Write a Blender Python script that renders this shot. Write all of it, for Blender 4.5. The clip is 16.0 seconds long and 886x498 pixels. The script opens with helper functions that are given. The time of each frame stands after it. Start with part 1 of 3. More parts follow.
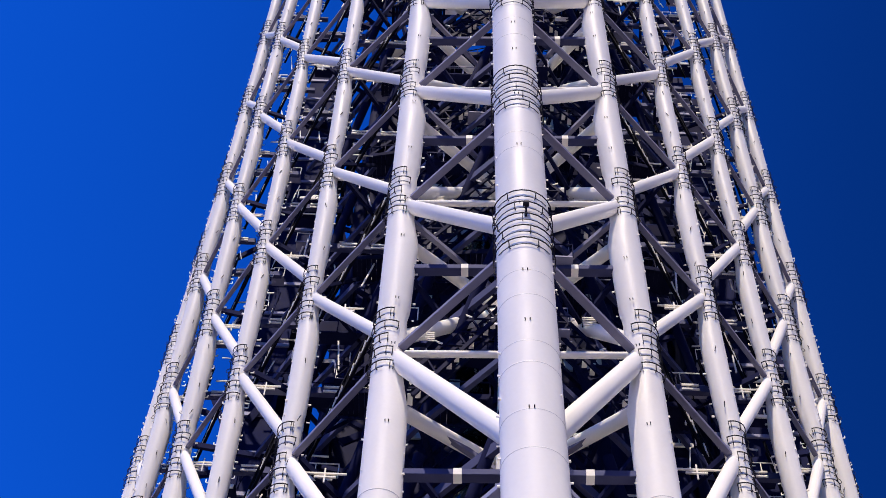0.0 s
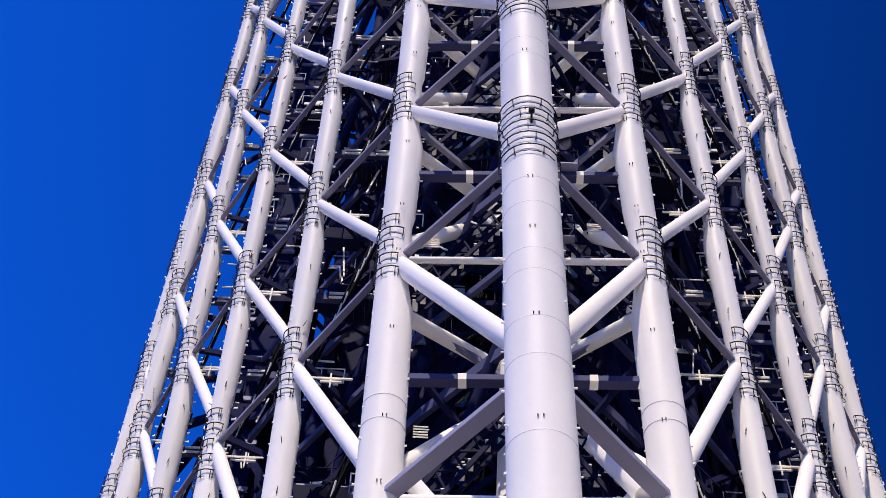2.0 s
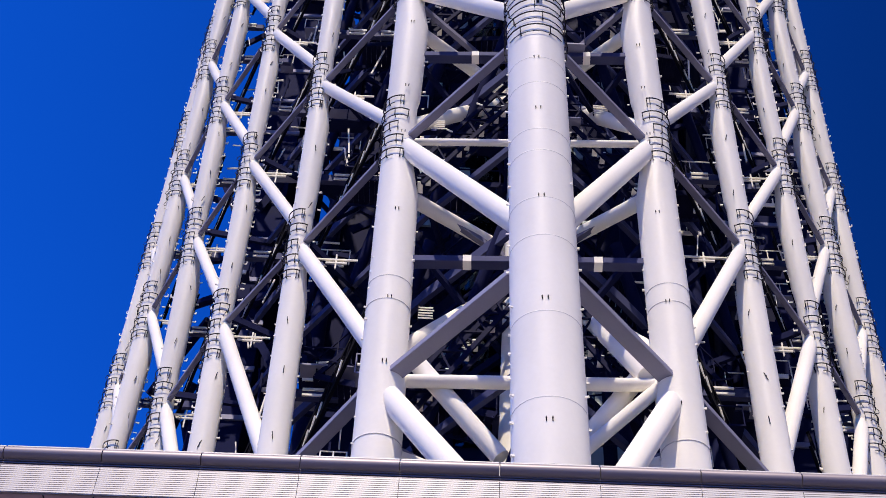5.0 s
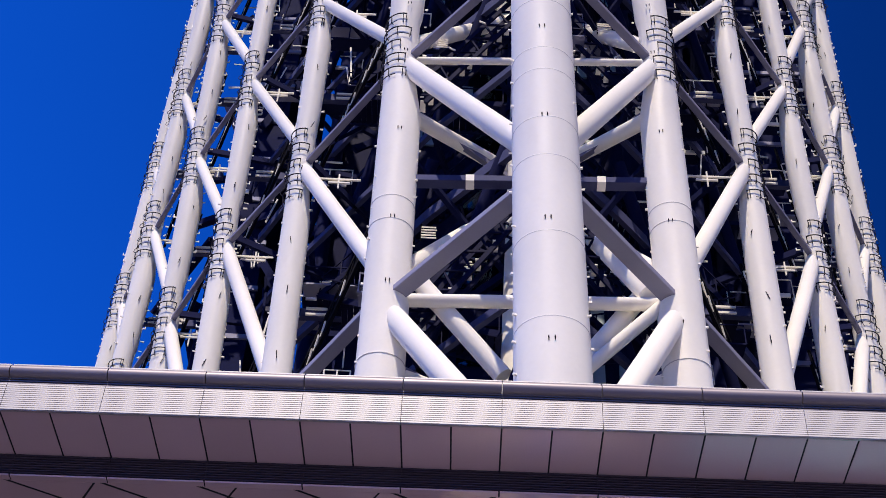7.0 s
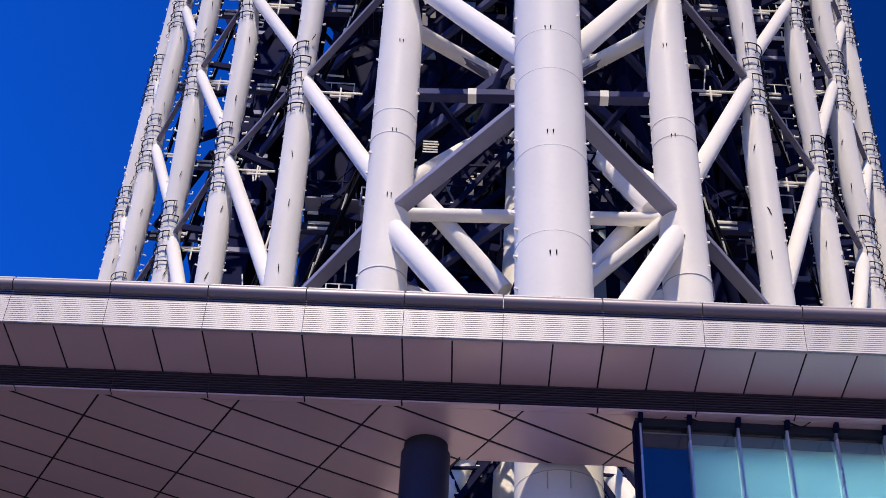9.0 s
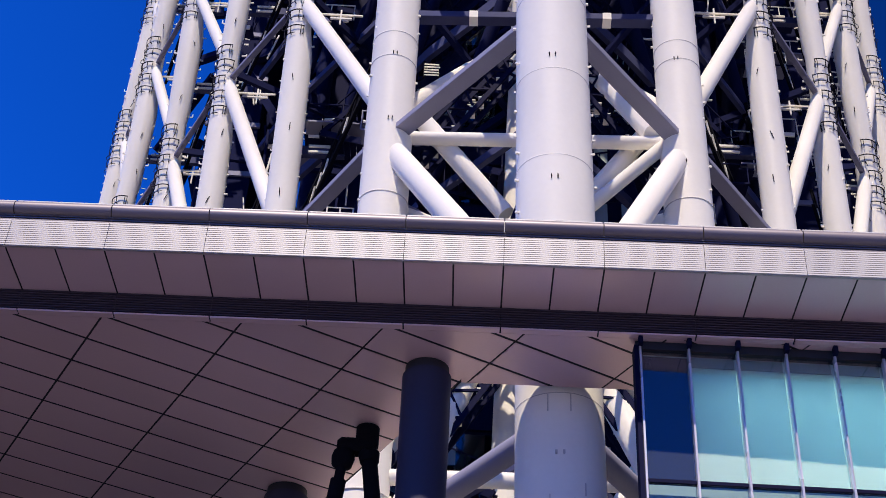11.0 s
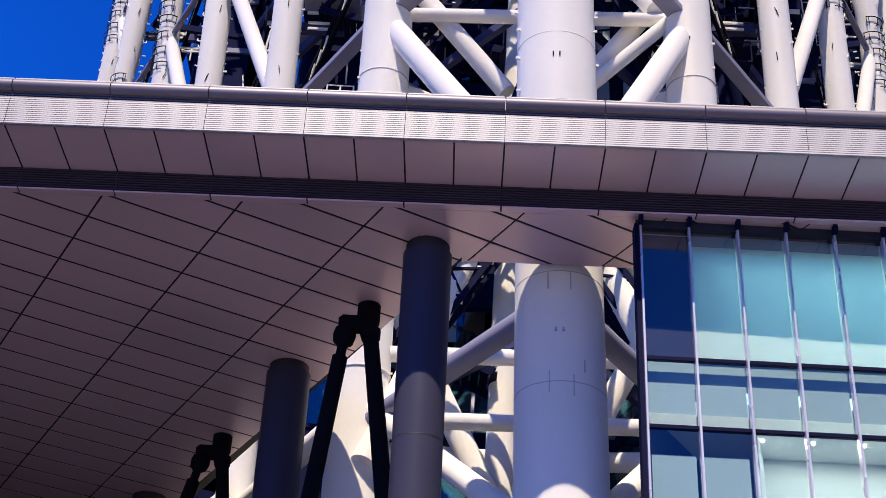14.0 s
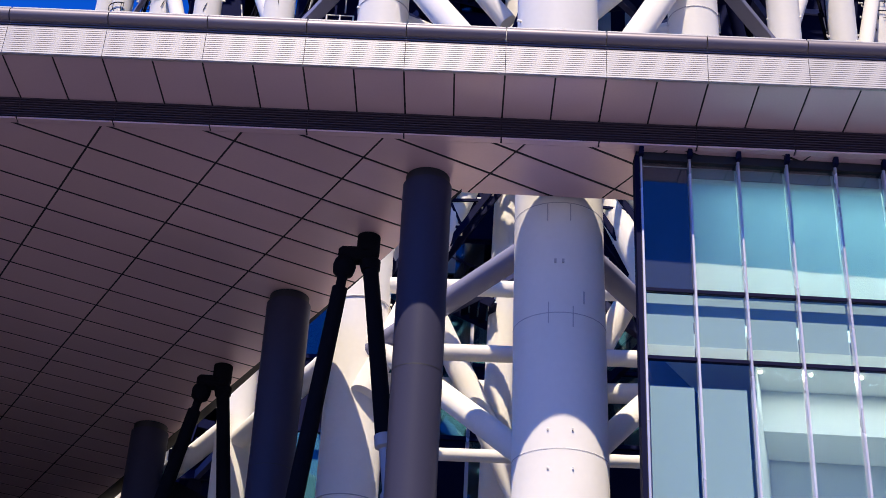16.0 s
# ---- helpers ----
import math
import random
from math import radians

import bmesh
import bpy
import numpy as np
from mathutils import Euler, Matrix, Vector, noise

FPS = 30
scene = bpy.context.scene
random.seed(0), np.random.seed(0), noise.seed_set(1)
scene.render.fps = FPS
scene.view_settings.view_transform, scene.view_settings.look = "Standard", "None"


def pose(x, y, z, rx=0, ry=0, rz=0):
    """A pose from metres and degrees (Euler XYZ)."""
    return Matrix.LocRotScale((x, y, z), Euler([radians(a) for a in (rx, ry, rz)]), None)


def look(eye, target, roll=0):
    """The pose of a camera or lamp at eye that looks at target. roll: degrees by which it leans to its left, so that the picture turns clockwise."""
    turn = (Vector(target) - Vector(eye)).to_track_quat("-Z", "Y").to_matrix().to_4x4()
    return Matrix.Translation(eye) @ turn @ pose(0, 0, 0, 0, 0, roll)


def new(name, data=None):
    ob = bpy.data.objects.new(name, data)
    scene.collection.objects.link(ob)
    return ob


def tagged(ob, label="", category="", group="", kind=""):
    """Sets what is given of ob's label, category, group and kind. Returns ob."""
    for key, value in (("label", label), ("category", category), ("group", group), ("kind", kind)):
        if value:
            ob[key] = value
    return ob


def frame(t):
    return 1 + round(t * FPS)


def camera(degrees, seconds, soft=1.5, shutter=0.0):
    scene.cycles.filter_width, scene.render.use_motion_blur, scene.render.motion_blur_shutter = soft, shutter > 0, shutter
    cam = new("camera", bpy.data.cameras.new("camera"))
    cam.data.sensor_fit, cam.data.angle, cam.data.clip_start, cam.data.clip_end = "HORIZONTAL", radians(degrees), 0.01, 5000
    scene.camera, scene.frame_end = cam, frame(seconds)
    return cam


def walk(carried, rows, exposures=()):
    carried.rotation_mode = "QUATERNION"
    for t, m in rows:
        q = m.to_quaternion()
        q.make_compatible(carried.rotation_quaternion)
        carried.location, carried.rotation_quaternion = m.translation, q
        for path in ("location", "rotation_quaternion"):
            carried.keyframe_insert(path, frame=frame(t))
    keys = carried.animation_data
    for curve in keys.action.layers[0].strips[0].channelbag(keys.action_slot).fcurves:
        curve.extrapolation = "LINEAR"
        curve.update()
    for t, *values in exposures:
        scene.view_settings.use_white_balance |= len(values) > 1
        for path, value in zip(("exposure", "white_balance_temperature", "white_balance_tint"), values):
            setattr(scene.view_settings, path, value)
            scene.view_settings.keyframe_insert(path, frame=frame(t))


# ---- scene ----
cam = camera(35.46, 16.0, soft=0.8)
EYE = 1.6
# seconds and the three turns of a camera that tilts down from one standpoint
ROWS = [
    (0.0, 146.645, -1.862, -1.699),
    (0.5, 145.645, -1.925, -1.687),
    (1.0, 144.667, -2.006, -1.705),
    (1.5, 143.713, -2.005, -1.626),
    (2.0, 142.778, -2.058, -1.619),
    (2.5, 141.835, -2.159, -1.660),
    (3.0, 141.375, -2.178, -1.646),
    (3.5, 140.467, -2.219, -1.629),
    (4.0, 139.533, -2.255, -1.629),
    (6.5, 135.473, -2.317, -1.461),
    (7.0, 134.570, -2.346, -1.453),
    (7.5, 133.685, -2.433, -1.500),
    (8.0, 132.788, -2.427, -1.472),
    (8.5, 131.900, -2.448, -1.463),
    (9.0, 131.033, -2.529, -1.526),
    (11.5, 127.068, -2.596, -1.496),
    (12.0, 126.206, -2.601, -1.487),
    (12.5, 125.340, -2.584, -1.476),
    (13.0, 124.500, -2.614, -1.495),
    (13.5, 123.678, -2.639, -1.506),
    (14.0, 122.865, -2.642, -1.513),
    (14.5, 122.459, -2.604, -1.493),
    (15.0, 121.645, -2.680, -1.545),
    (15.5, 120.828, -2.700, -1.557),
    (16.0, 120.038, -2.754, -1.591),
]
walk(cam, [(t, pose(0, 0, EYE, rx, ry, rz)) for t, rx, ry, rz in ROWS],
     exposures=[(0.0, 0.75), (4.0, 0.72), (7.0, 0.62), (9.0, 0.58), (11.5, 0.6), (13.0, 0.62), (16.0, 0.72)])

# ---- world and sun ----
SUN_EL, SUN_AZ = radians(55.5), radians(-9)      # azimuth of the sun behind the camera, from straight back towards the left
world = bpy.data.worlds.new("sky_world")
scene.world = world
world.use_nodes = True
wn, wl = world.node_tree.nodes, world.node_tree.links
wn.clear()
w_out = wn.new("ShaderNodeOutputWorld")
w_bg = wn.new("ShaderNodeBackground")
w_sky = wn.new("ShaderNodeTexSky")
w_sky.sky_type = "NISHITA"
w_sky.sun_disc = False
w_sky.sun_elevation = SUN_EL
w_sky.sun_rotation = radians(180) + SUN_AZ
w_sky.altitude = 800
w_sky.air_density = 1.0
w_sky.dust_density = 0.0
w_sky.ozone_density = 6.0
w_tint = wn.new("ShaderNodeMix")
w_tint.data_type, w_tint.blend_type = "RGBA", "MULTIPLY"
w_tint.inputs[0].default_value = 1.0
w_tint.inputs[7].default_value = (0.02, 0.30, 1.0, 1.0)
wl.new(w_sky.outputs[0], w_tint.inputs[6])
# the sky is paler on the left of the tower than on its right
w_tc = wn.new("ShaderNodeTexCoord")
w_sep = wn.new("ShaderNodeSeparateXYZ")
w_side = wn.new("ShaderNodeMapRange")
w_side.interpolation_type = "SMOOTHSTEP"
w_side.inputs[1].default_value, w_side.inputs[2].default_value = -0.55, 0.45
w_side.inputs[3].default_value, w_side.inputs[4].default_value = 1.6, 0.4
w_grad = wn.new("ShaderNodeMix")
w_grad.data_type, w_grad.blend_type = "RGBA", "MULTIPLY"
w_grad.inputs[0].default_value = 1.0
wl.new(w_tc.outputs["Generated"], w_sep.inputs[0])
wl.new(w_sep.outputs[0], w_side.inputs[0])
wl.new(w_tint.outputs[2], w_grad.inputs[6])
wl.new(w_side.outputs[0], w_grad.inputs[7])
wl.new(w_grad.outputs[2], w_bg.inputs[0])
wl.new(w_bg.outputs[0], w_out.inputs[0])
w_bg.inputs[1].default_value = 0.111

sun_data = bpy.data.lights.new("sun", "SUN")
sun_data.energy = 5.0
sun_data.angle = radians(0.53)
sun_data.color = (1.0, 0.865, 0.70)
sun = new("sun", sun_data)
toward = Vector((-math.sin(SUN_AZ) * math.cos(SUN_EL), math.cos(SUN_AZ) * math.cos(SUN_EL), -math.sin(SUN_EL)))
sun.matrix_world = look((0, -40, 80), Vector((0, -40, 80)) + toward)


# ---- materials ----
def material(name, color, rough=0.5, metal=0.0, vary=0.06, scale=0.4, bump=0.02, grain=18.0, spec=0.5, island=False, emit=0.0):
    """A painted or metal surface: base colour with two scales of variation, rough patches and fine relief."""
    m = bpy.data.materials.new(name)
    m.use_nodes = True
    n, l = m.node_tree.nodes, m.node_tree.links
    b = n["Principled BSDF"]
    b.inputs["Metallic"].default_value = metal
    b.inputs["Specular IOR Level"].default_value = spec
    tc = n.new("ShaderNodeTexCoord")
    n1 = n.new("ShaderNodeTexNoise")
    n1.inputs["Scale"].default_value, n1.inputs["Detail"].default_value = scale, 5
    n2 = n.new("ShaderNodeTexNoise")
    n2.inputs["Scale"].default_value, n2.inputs["Detail"].default_value = grain, 3
    l.new(tc.outputs["Object"], n1.inputs["Vector"])
    l.new(tc.outputs["Object"], n2.inputs["Vector"])
    add = n.new("ShaderNodeMath")
    add.operation = "MULTIPLY_ADD"
    l.new(n2.outputs["Fac"], add.inputs[0])
    add.inputs[1].default_value = 0.35
    l.new(n1.outputs["Fac"], add.inputs[2])
    src = add.outputs[0]
    if island:
        oi = n.new("ShaderNodeObjectInfo")
        a2 = n.new("ShaderNodeMath")
        a2.operation = "MULTIPLY_ADD"
        l.new(oi.outputs["Random"], a2.inputs[0])
        a2.inputs[1].default_value = 0.45
        l.new(src, a2.inputs[2])
        src = a2.outputs[0]
    ramp = n.new("ShaderNodeMapRange")
    ramp.inputs[1].default_value, ramp.inputs[2].default_value = 0.3, 1.1
    ramp.inputs[3].default_value, ramp.inputs[4].default_value = 1 - vary * 1.6, 1 + vary
    l.new(src, ramp.inputs[0])
    mul = n.new("ShaderNodeMix")
    mul.data_type, mul.blend_type = "RGBA", "MULTIPLY"
    mul.inputs[0].default_value = 1.0
    mul.inputs[6].default_value = (*color, 1)
    l.new(ramp.outputs[0], mul.inputs[7])
    l.new(mul.outputs[2], b.inputs["Base Color"])
    rr = n.new("ShaderNodeMapRange")
    rr.inputs[1].default_value, rr.inputs[2].default_value = 0.3, 0.8
    rr.inputs[3].default_value, rr.inputs[4].default_value = max(0.02, rough - 0.08), min(1, rough + 0.08)
    l.new(n1.outputs["Fac"], rr.inputs[0])
    l.new(rr.outputs[0], b.inputs["Roughness"])
    if bump:
        bp = n.new("ShaderNodeBump")
        bp.inputs["Strength"].default_value, bp.inputs["Distance"].default_value = bump, 0.05
        l.new(n2.outputs["Fac"], bp.inputs["Height"])
        l.new(bp.outputs[0], b.inputs["Normal"])
    if emit:
        b.inputs["Emission Color"].default_value = (1.0, 0.75, 0.5, 1)
        b.inputs["Emission Strength"].default_value = emit
    return m


def glass_material(name, tint, rough=0.02):
    m = bpy.data.materials.new(name)
    m.use_nodes = True
    n, l = m.node_tree.nodes, m.node_tree.links
    n.clear()
    out = n.new("ShaderNodeOutputMaterial")
    tr = n.new("ShaderNodeBsdfTransparent")
    tr.inputs[0].default_value = (*tint, 1)
    gl = n.new("ShaderNodeBsdfGlossy")
    gl.inputs["Color"].default_value = (0.92, 0.93, 0.95, 1)
    gl.inputs["Roughness"].default_value = rough
    lw = n.new("ShaderNodeLayerWeight")
    lw.inputs[0].default_value = 0.5
    pw = n.new("ShaderNodeMath")
    pw.operation = "POWER"
    l.new(lw.outputs["Facing"], pw.inputs[0])
    pw.inputs[1].default_value = 5.0
    fr = n.new("ShaderNodeMath")
    fr.operation = "MULTIPLY_ADD"
    l.new(pw.outputs[0], fr.inputs[0])
    fr.inputs[1].default_value, fr.inputs[2].default_value = 0.9, 0.085
    tc = n.new("ShaderNodeTexCoord")
    nz = n.new("ShaderNodeTexNoise")
    nz.inputs["Scale"].default_value = 0.6
    bp = n.new("ShaderNodeBump")
    bp.inputs["Strength"].default_value, bp.inputs["Distance"].default_value = 0.0005, 0.05
    l.new(tc.outputs["Object"], nz.inputs["Vector"])
    l.new(nz.outputs["Fac"], bp.inputs["Height"])
    l.new(bp.outputs[0], gl.inputs["Normal"])
    mx = n.new("ShaderNodeMixShader")
    l.new(fr.outputs[0], mx.inputs[0])
    l.new(tr.outputs[0], mx.inputs[1])
    l.new(gl.outputs[0], mx.inputs[2])
    l.new(mx.outputs[0], out.inputs[0])
    return m


WHITE = material("white_tower_paint", (0.885, 0.852, 0.785), 0.6, spec=0.2, vary=0.05, scale=0.25, grain=6)
WHITE.node_tree.nodes["Principled BSDF"].inputs["Diffuse Roughness"].default_value = 1.0
# inner steel of the white tower, its shade put into this near-black colour
STEEL_SHADE = material("inner_steel_shade", (0.006, 0.008, 0.038), 0.85, spec=0.05, vary=0.12, scale=0.5)
# near black for dark fittings, and for the shade inside the tower
DARK_AND_SHADE = material("dark_and_shaded_steel", (0.006, 0.007, 0.03), 0.75, spec=0.05, vary=0.2)
IRON = material("dark_iron_bar", (0.012, 0.012, 0.02), 0.8, spec=0.1, vary=0.1, bump=0)
# beams of the white tower with their shade put into the colour
BEAM = material("blue_grey_beam_shade", (0.21, 0.21, 0.30), 0.8, spec=0.2, vary=0.08, scale=0.4)
CAPMETAL = material("dark_grey_cap_metal", (0.15, 0.13, 0.155), 0.45, metal=0.3, vary=0.06, island=True)
FASCIA = material("pale_ribbed_metal", (0.43, 0.41, 0.41), 0.4, vary=0.05, island=True)
SOFFIT = material("grey_soffit_panel", (0.68, 0.485, 0.52), 0.38, metal=0.25, vary=0.06, scale=0.15, island=True)
UNDER = material("grey_underside_panel", (0.70, 0.51, 0.545), 0.4, metal=0.2, vary=0.07, scale=0.2, island=True)
JOINT = material("dark_joint", (0.012, 0.010, 0.014), 0.8, bump=0)
LOUVRE = material("dark_louvre", (0.07, 0.055, 0.08), 0.6, spec=0.2, vary=0.1)
COLGREY = material("dark_grey_column_paint", (0.038, 0.037, 0.062), 0.4, spec=0.1, vary=0.08, scale=0.3)
BLACKCOL = material("black_recess", (0.01, 0.01, 0.014), 0.6, bump=0)
MULLION = material("silver_mullion", (0.62, 0.60, 0.64), 0.3, metal=0.5, vary=0.05)
GLASS = glass_material("tinted_glass", (0.80, 0.91, 0.94))
GLASS_CORE = glass_material("core_glass", (0.25, 0.45, 0.55))
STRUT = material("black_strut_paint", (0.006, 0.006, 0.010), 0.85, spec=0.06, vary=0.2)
# girders' shade put into the base colour
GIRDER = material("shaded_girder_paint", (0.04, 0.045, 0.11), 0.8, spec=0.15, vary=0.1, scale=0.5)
# higher beams and ties: a deeper shade in the colour
RINGBEAM = material("ring_beam_shade", (0.14, 0.14, 0.22), 0.8, spec=0.2, vary=0.08, scale=0.4)
BLIND = material("white_roller_blind", (0.84, 0.80, 0.68), 0.8, vary=0.04)
ROOM = material("pale_room_wall", (0.62, 0.66, 0.64), 0.8, vary=0.05)
_n, _l = BLIND.node_tree.nodes, BLIND.node_tree.links
_t = _n.new("ShaderNodeBsdfTranslucent")
_t.inputs[0].default_value = (0.55, 0.74, 0.76, 1)
_m = _n.new("ShaderNodeMixShader")
_m.inputs[0].default_value = 0.45
_l.new(_n["Principled BSDF"].outputs[0], _m.inputs[1])
_l.new(_t.outputs[0], _m.inputs[2])
_l.new(_m.outputs[0], _n["Material Output"].inputs[0])
BLINDTOP = material("grey_green_blind_shade", (0.22, 0.27, 0.26), 0.7, vary=0.05)
SPANDREL = material("blue_grey_spandrel", (0.28, 0.345, 0.35), 0.6, vary=0.05)
SEAM = material("pale_grey_seam", (0.52, 0.50, 0.49), 0.6, bump=0)
LAMPGLOW = material("lamp_glow", (1, 0.85, 0.7), 0.5, emit=8.0, bump=0)
PAVING = material("grey_paving", (0.11, 0.11, 0.165), 0.8, vary=0.15, scale=0.3, grain=4)
# lobby wall colour taken to near black to hold the shade there
LOBBY = material("near_black_lobby_shade", (0.012, 0.012, 0.018), 0.8, spec=0.08, vary=0.2, scale=0.5)
JOINTGREY = material("light_grey_joint_paint", (0.36, 0.35, 0.38), 0.55, spec=0.2)
DARKSLAB = material("dark_low_bounce_slab", (0.03, 0.028, 0.032), 0.7, spec=0.2, vary=0.2, scale=0.6)
ROOFING = material("roof_membrane", (0.25, 0.25, 0.27), 0.8, vary=0.1)


# ---- building helpers ----
def V(x, y, z):
    """A place given by its height over the eye."""
    return Vector((x, y, z + EYE))


def mesh_of(bm, name, mat, smooth=None):
    me = bpy.data.meshes.new(name)
    bm.normal_update()
    bm.to_mesh(me)
    bm.free()
    me.materials.append(mat)
    if smooth is not None:
        me.shade_smooth()
        if smooth < 3:
            me.set_sharp_from_angle(angle=smooth)
    return me


def part(name, bm, mat, parent=None, label="", smooth=None):
    ob = new(name, mesh_of(bm, name, mat, smooth))
    if parent is not None:
        ob.parent = parent
    return tagged(ob, label)


def piece(name, me, parent, place, turn=0.0):
    ob = new(name, me)
    ob.parent = parent
    ob.matrix_basis = Matrix.Translation(place) @ Matrix.Rotation(turn, 4, "Z")
    return ob


def thing(name, label, category, group="", kind="", place=(0, 0, 0), turn=0.0):
    e = new(name)
    e.empty_display_size = 0.3
    e.matrix_basis = Matrix.Translation(place) @ Matrix.Rotation(turn, 4, "Z")
    return tagged(e, label, category, group, kind)


def lathe(bm, points, seg=20, caps=True):
    """Rings of the given (centre, radius) joined into a skin; the rings lie across the line of the centres."""
    axis = (points[-1][0] - points[0][0]).normalized()
    side = axis.cross(Vector((0, 1, 0)) if abs(axis.y) < 0.9 else Vector((1, 0, 0))).normalized()
    up = side.cross(axis)
    rings = []
    for c, r in points:
        rings.append([bm.verts.new(c + r * (math.cos(a) * side + math.sin(a) * up)) for a in (2 * math.pi * k / seg for k in range(seg))])
    for a, b in zip(rings, rings[1:]):
        for k in range(seg):
            bm.faces.new((a[k], a[(k + 1) % seg], b[(k + 1) % seg], b[k]))
    if caps:
        bm.faces.new(rings[0][::-1])
        bm.faces.new(rings[-1])
    return bm


def tube(p, q, r, r2=None, seg=14, bm=None):
    bm = bm or bmesh.new()
    return lathe(bm, [(Vector(p), r), (Vector(q), r if r2 is None else r2)], seg)


def bar(bm, p, q, w, h=None):
    """A square bar from p to q."""
    p, q = Vector(p), Vector(q)
    h = w if h is None else h
    ax = (q - p).normalized()
    s = ax.cross(Vector((0, 0, 1)))
    s = s.normalized() if s.length > 1e-3 else Vector((1, 0, 0))
    u = s.cross(ax)
    vs = [bm.verts.new(c + a * s * w / 2 + b * u * h / 2) for c in (p, q) for a, b in ((-1, -1), (1, -1), (1, 1), (-1, 1))]
    for f in ((3, 2, 1, 0), (4, 5, 6, 7), (0, 1, 5, 4), (1, 2, 6, 5), (2, 3, 7, 6), (3, 0, 4, 7)):
        bm.faces.new([vs[i] for i in f])
    return bm


def block(bm, x0, x1, y0, y1, z0, z1):
    vs = [bm.verts.new((x, y, z)) for z in (z0, z1) for x, y in ((x0, y0), (x1, y0), (x1, y1), (x0, y1))]
    for f in ((3, 2, 1, 0), (4, 5, 6, 7), (0, 1, 5, 4), (1, 2, 6, 5), (2, 3, 7, 6), (3, 0, 4, 7)):
        bm.faces.new([vs[i] for i in f])
    return bm


def bevelled(bm, w):
    bmesh.ops.bevel(bm, geom=bm.edges[:], offset=w, segments=1, affect="EDGES")
    return bm


# ---- ground ----
g = bmesh.new()
block(g, -1500, 1500, -1500, 1500, -0.4, 0.0)
tagged(part("ground", g, PAVING), "grey stone paved plaza round the tower", "ground", kind="structure")

# unseen dark slab, added to cut ground bounce onto the soffit
g = bmesh.new()
block(g, -60, 60, 21.5, 110, 0.0, 0.12)
tagged(part("terrace", g, DARKSLAB), "unseen dark slab under canopy and tower that cuts bounce light", "terrace", kind="structure")

# ---- the lattice tower ----
STEP = 12.5
TOP = 138.0
# each column: plan at 63 m over the eye, lean in metres per metre, radius
COLS = {
    "C0": (2.66, 32.5, -0.011, 0.0, 1.17),
    "L1": (-2.91, 38.4, -0.0088, -0.03, 0.91), "R1": (8.32, 37.9, -0.0067, -0.03, 0.885),
    "L2": (-7.87, 44.6, -0.0139, -0.065, 0.67), "R2": (13.47, 43.5, -0.0058, -0.05, 0.67),
    "L3": (-12.19, 50.4, -0.0173, -0.06, 0.66), "R3": (17.98, 49.1, -0.0077, -0.075, 0.66),
    "L4": (-15.98, 56.5, -0.024, -0.08, 0.73), "R4": (21.89, 54.9, -0.0084, -0.08, 0.73),
    "L5": (-19.5, 63.0, -0.002, -0.08, 0.76), "R5": (25.6, 61.5, -0.006, -0.08, 0.75),
    "L6": (-22.45, 70.0, 0.015, -0.08, 0.78), "R6": (28.55, 68.5, -0.022, -0.08, 0.78),
}
BOW = {"L4": 0.0003, "L3": 0.00006}     # slight bend of two of the flank columns
LEFT = ["C0", "L1", "L2", "L3", "L4", "L5", "L6"]
RIGHT = ["C0", "R1", "R2", "R3", "R4", "R5", "R6"]


def axis_at(key, z):
    x, y, sx, sy, r = COLS[key]
    return V(x + sx * (z - 63) + BOW.get(key, 0.0) * (z - 63) ** 2, y + sy * (z - 63), z)


def girth(key, z):
    """Radius of a column at a height: the flank tubes thin out upwards faster than the near one."""
    r = COLS[key][4]
    return r * (1.06 - 0.0011 * z) if key == "C0" else r * max(0.6, 1.14 - 0.0034 * max(z, 20))


def levels():
    return [7.6, 22.0, 36.3] + [50.6 + STEP * k for k in range(8)]


tower = thing("lattice_tower", "white painted steel lattice tower of leaning tubes and ring beams", "tower", place=(0, 0, EYE * 0.078))
tower.scale = (0.922, 0.922, 0.922)    # plan and heights above are laid out 1/0.922 times full size about the eye


def outward(key):
    """The side on which a flank column stays straight where it narrows."""
    return Vector((-1.0 if key[0] == "L" else 1.0 if key[0] == "R" else 0.0, 0, 0))


def column_profile(key):
    """Tube that narrows through each joint and swells again under it."""
    slim = 0.0 if key == "C0" else 0.17
    pts, zs = [], levels()
    pts.append((axis_at(key, -1.6), girth(key, -1.6)))
    for z in zs:
        if z < 40:
            continue
        for dz, k in ((-4.4, 1.0), (-2.3, 1.0 - slim), (1.9, 1.0 - slim), (2.6, 1.0 - slim * 0.6)):
            pts.append((axis_at(key, z + dz) + outward(key) * (1 - k) * girth(key, z + dz), k * girth(key, z + dz)))
    pts.append((axis_at(key, TOP), girth(key, TOP)))
    return pts


def sweep(bm, path, w):
    """A square bar bent along a path, one skin."""
    rings = []
    for i, p in enumerate(path):
        ax = (path[min(i + 1, len(path) - 1)] - path[max(i - 1, 0)])
        ax = ax.normalized() if ax.length > 1e-4 else Vector((0, 0, 1))
        a = ax.cross(Vector((0.31, 0.95, 0.02))).normalized()
        b = ax.cross(a)
        rings.append([bm.verts.new(p + w / 2 * (u * a + v * b)) for u, v in ((-1, -1), (1, -1), (1, 1), (-1, 1))])
    for a, b in zip(rings, rings[1:]):
        for k in range(4):
            bm.faces.new((a[k], a[(k + 1) % 4], b[(k + 1) % 4], b[k]))
    bm.faces.new(rings[0][::-1])
    bm.faces.new(rings[-1])
    return bm


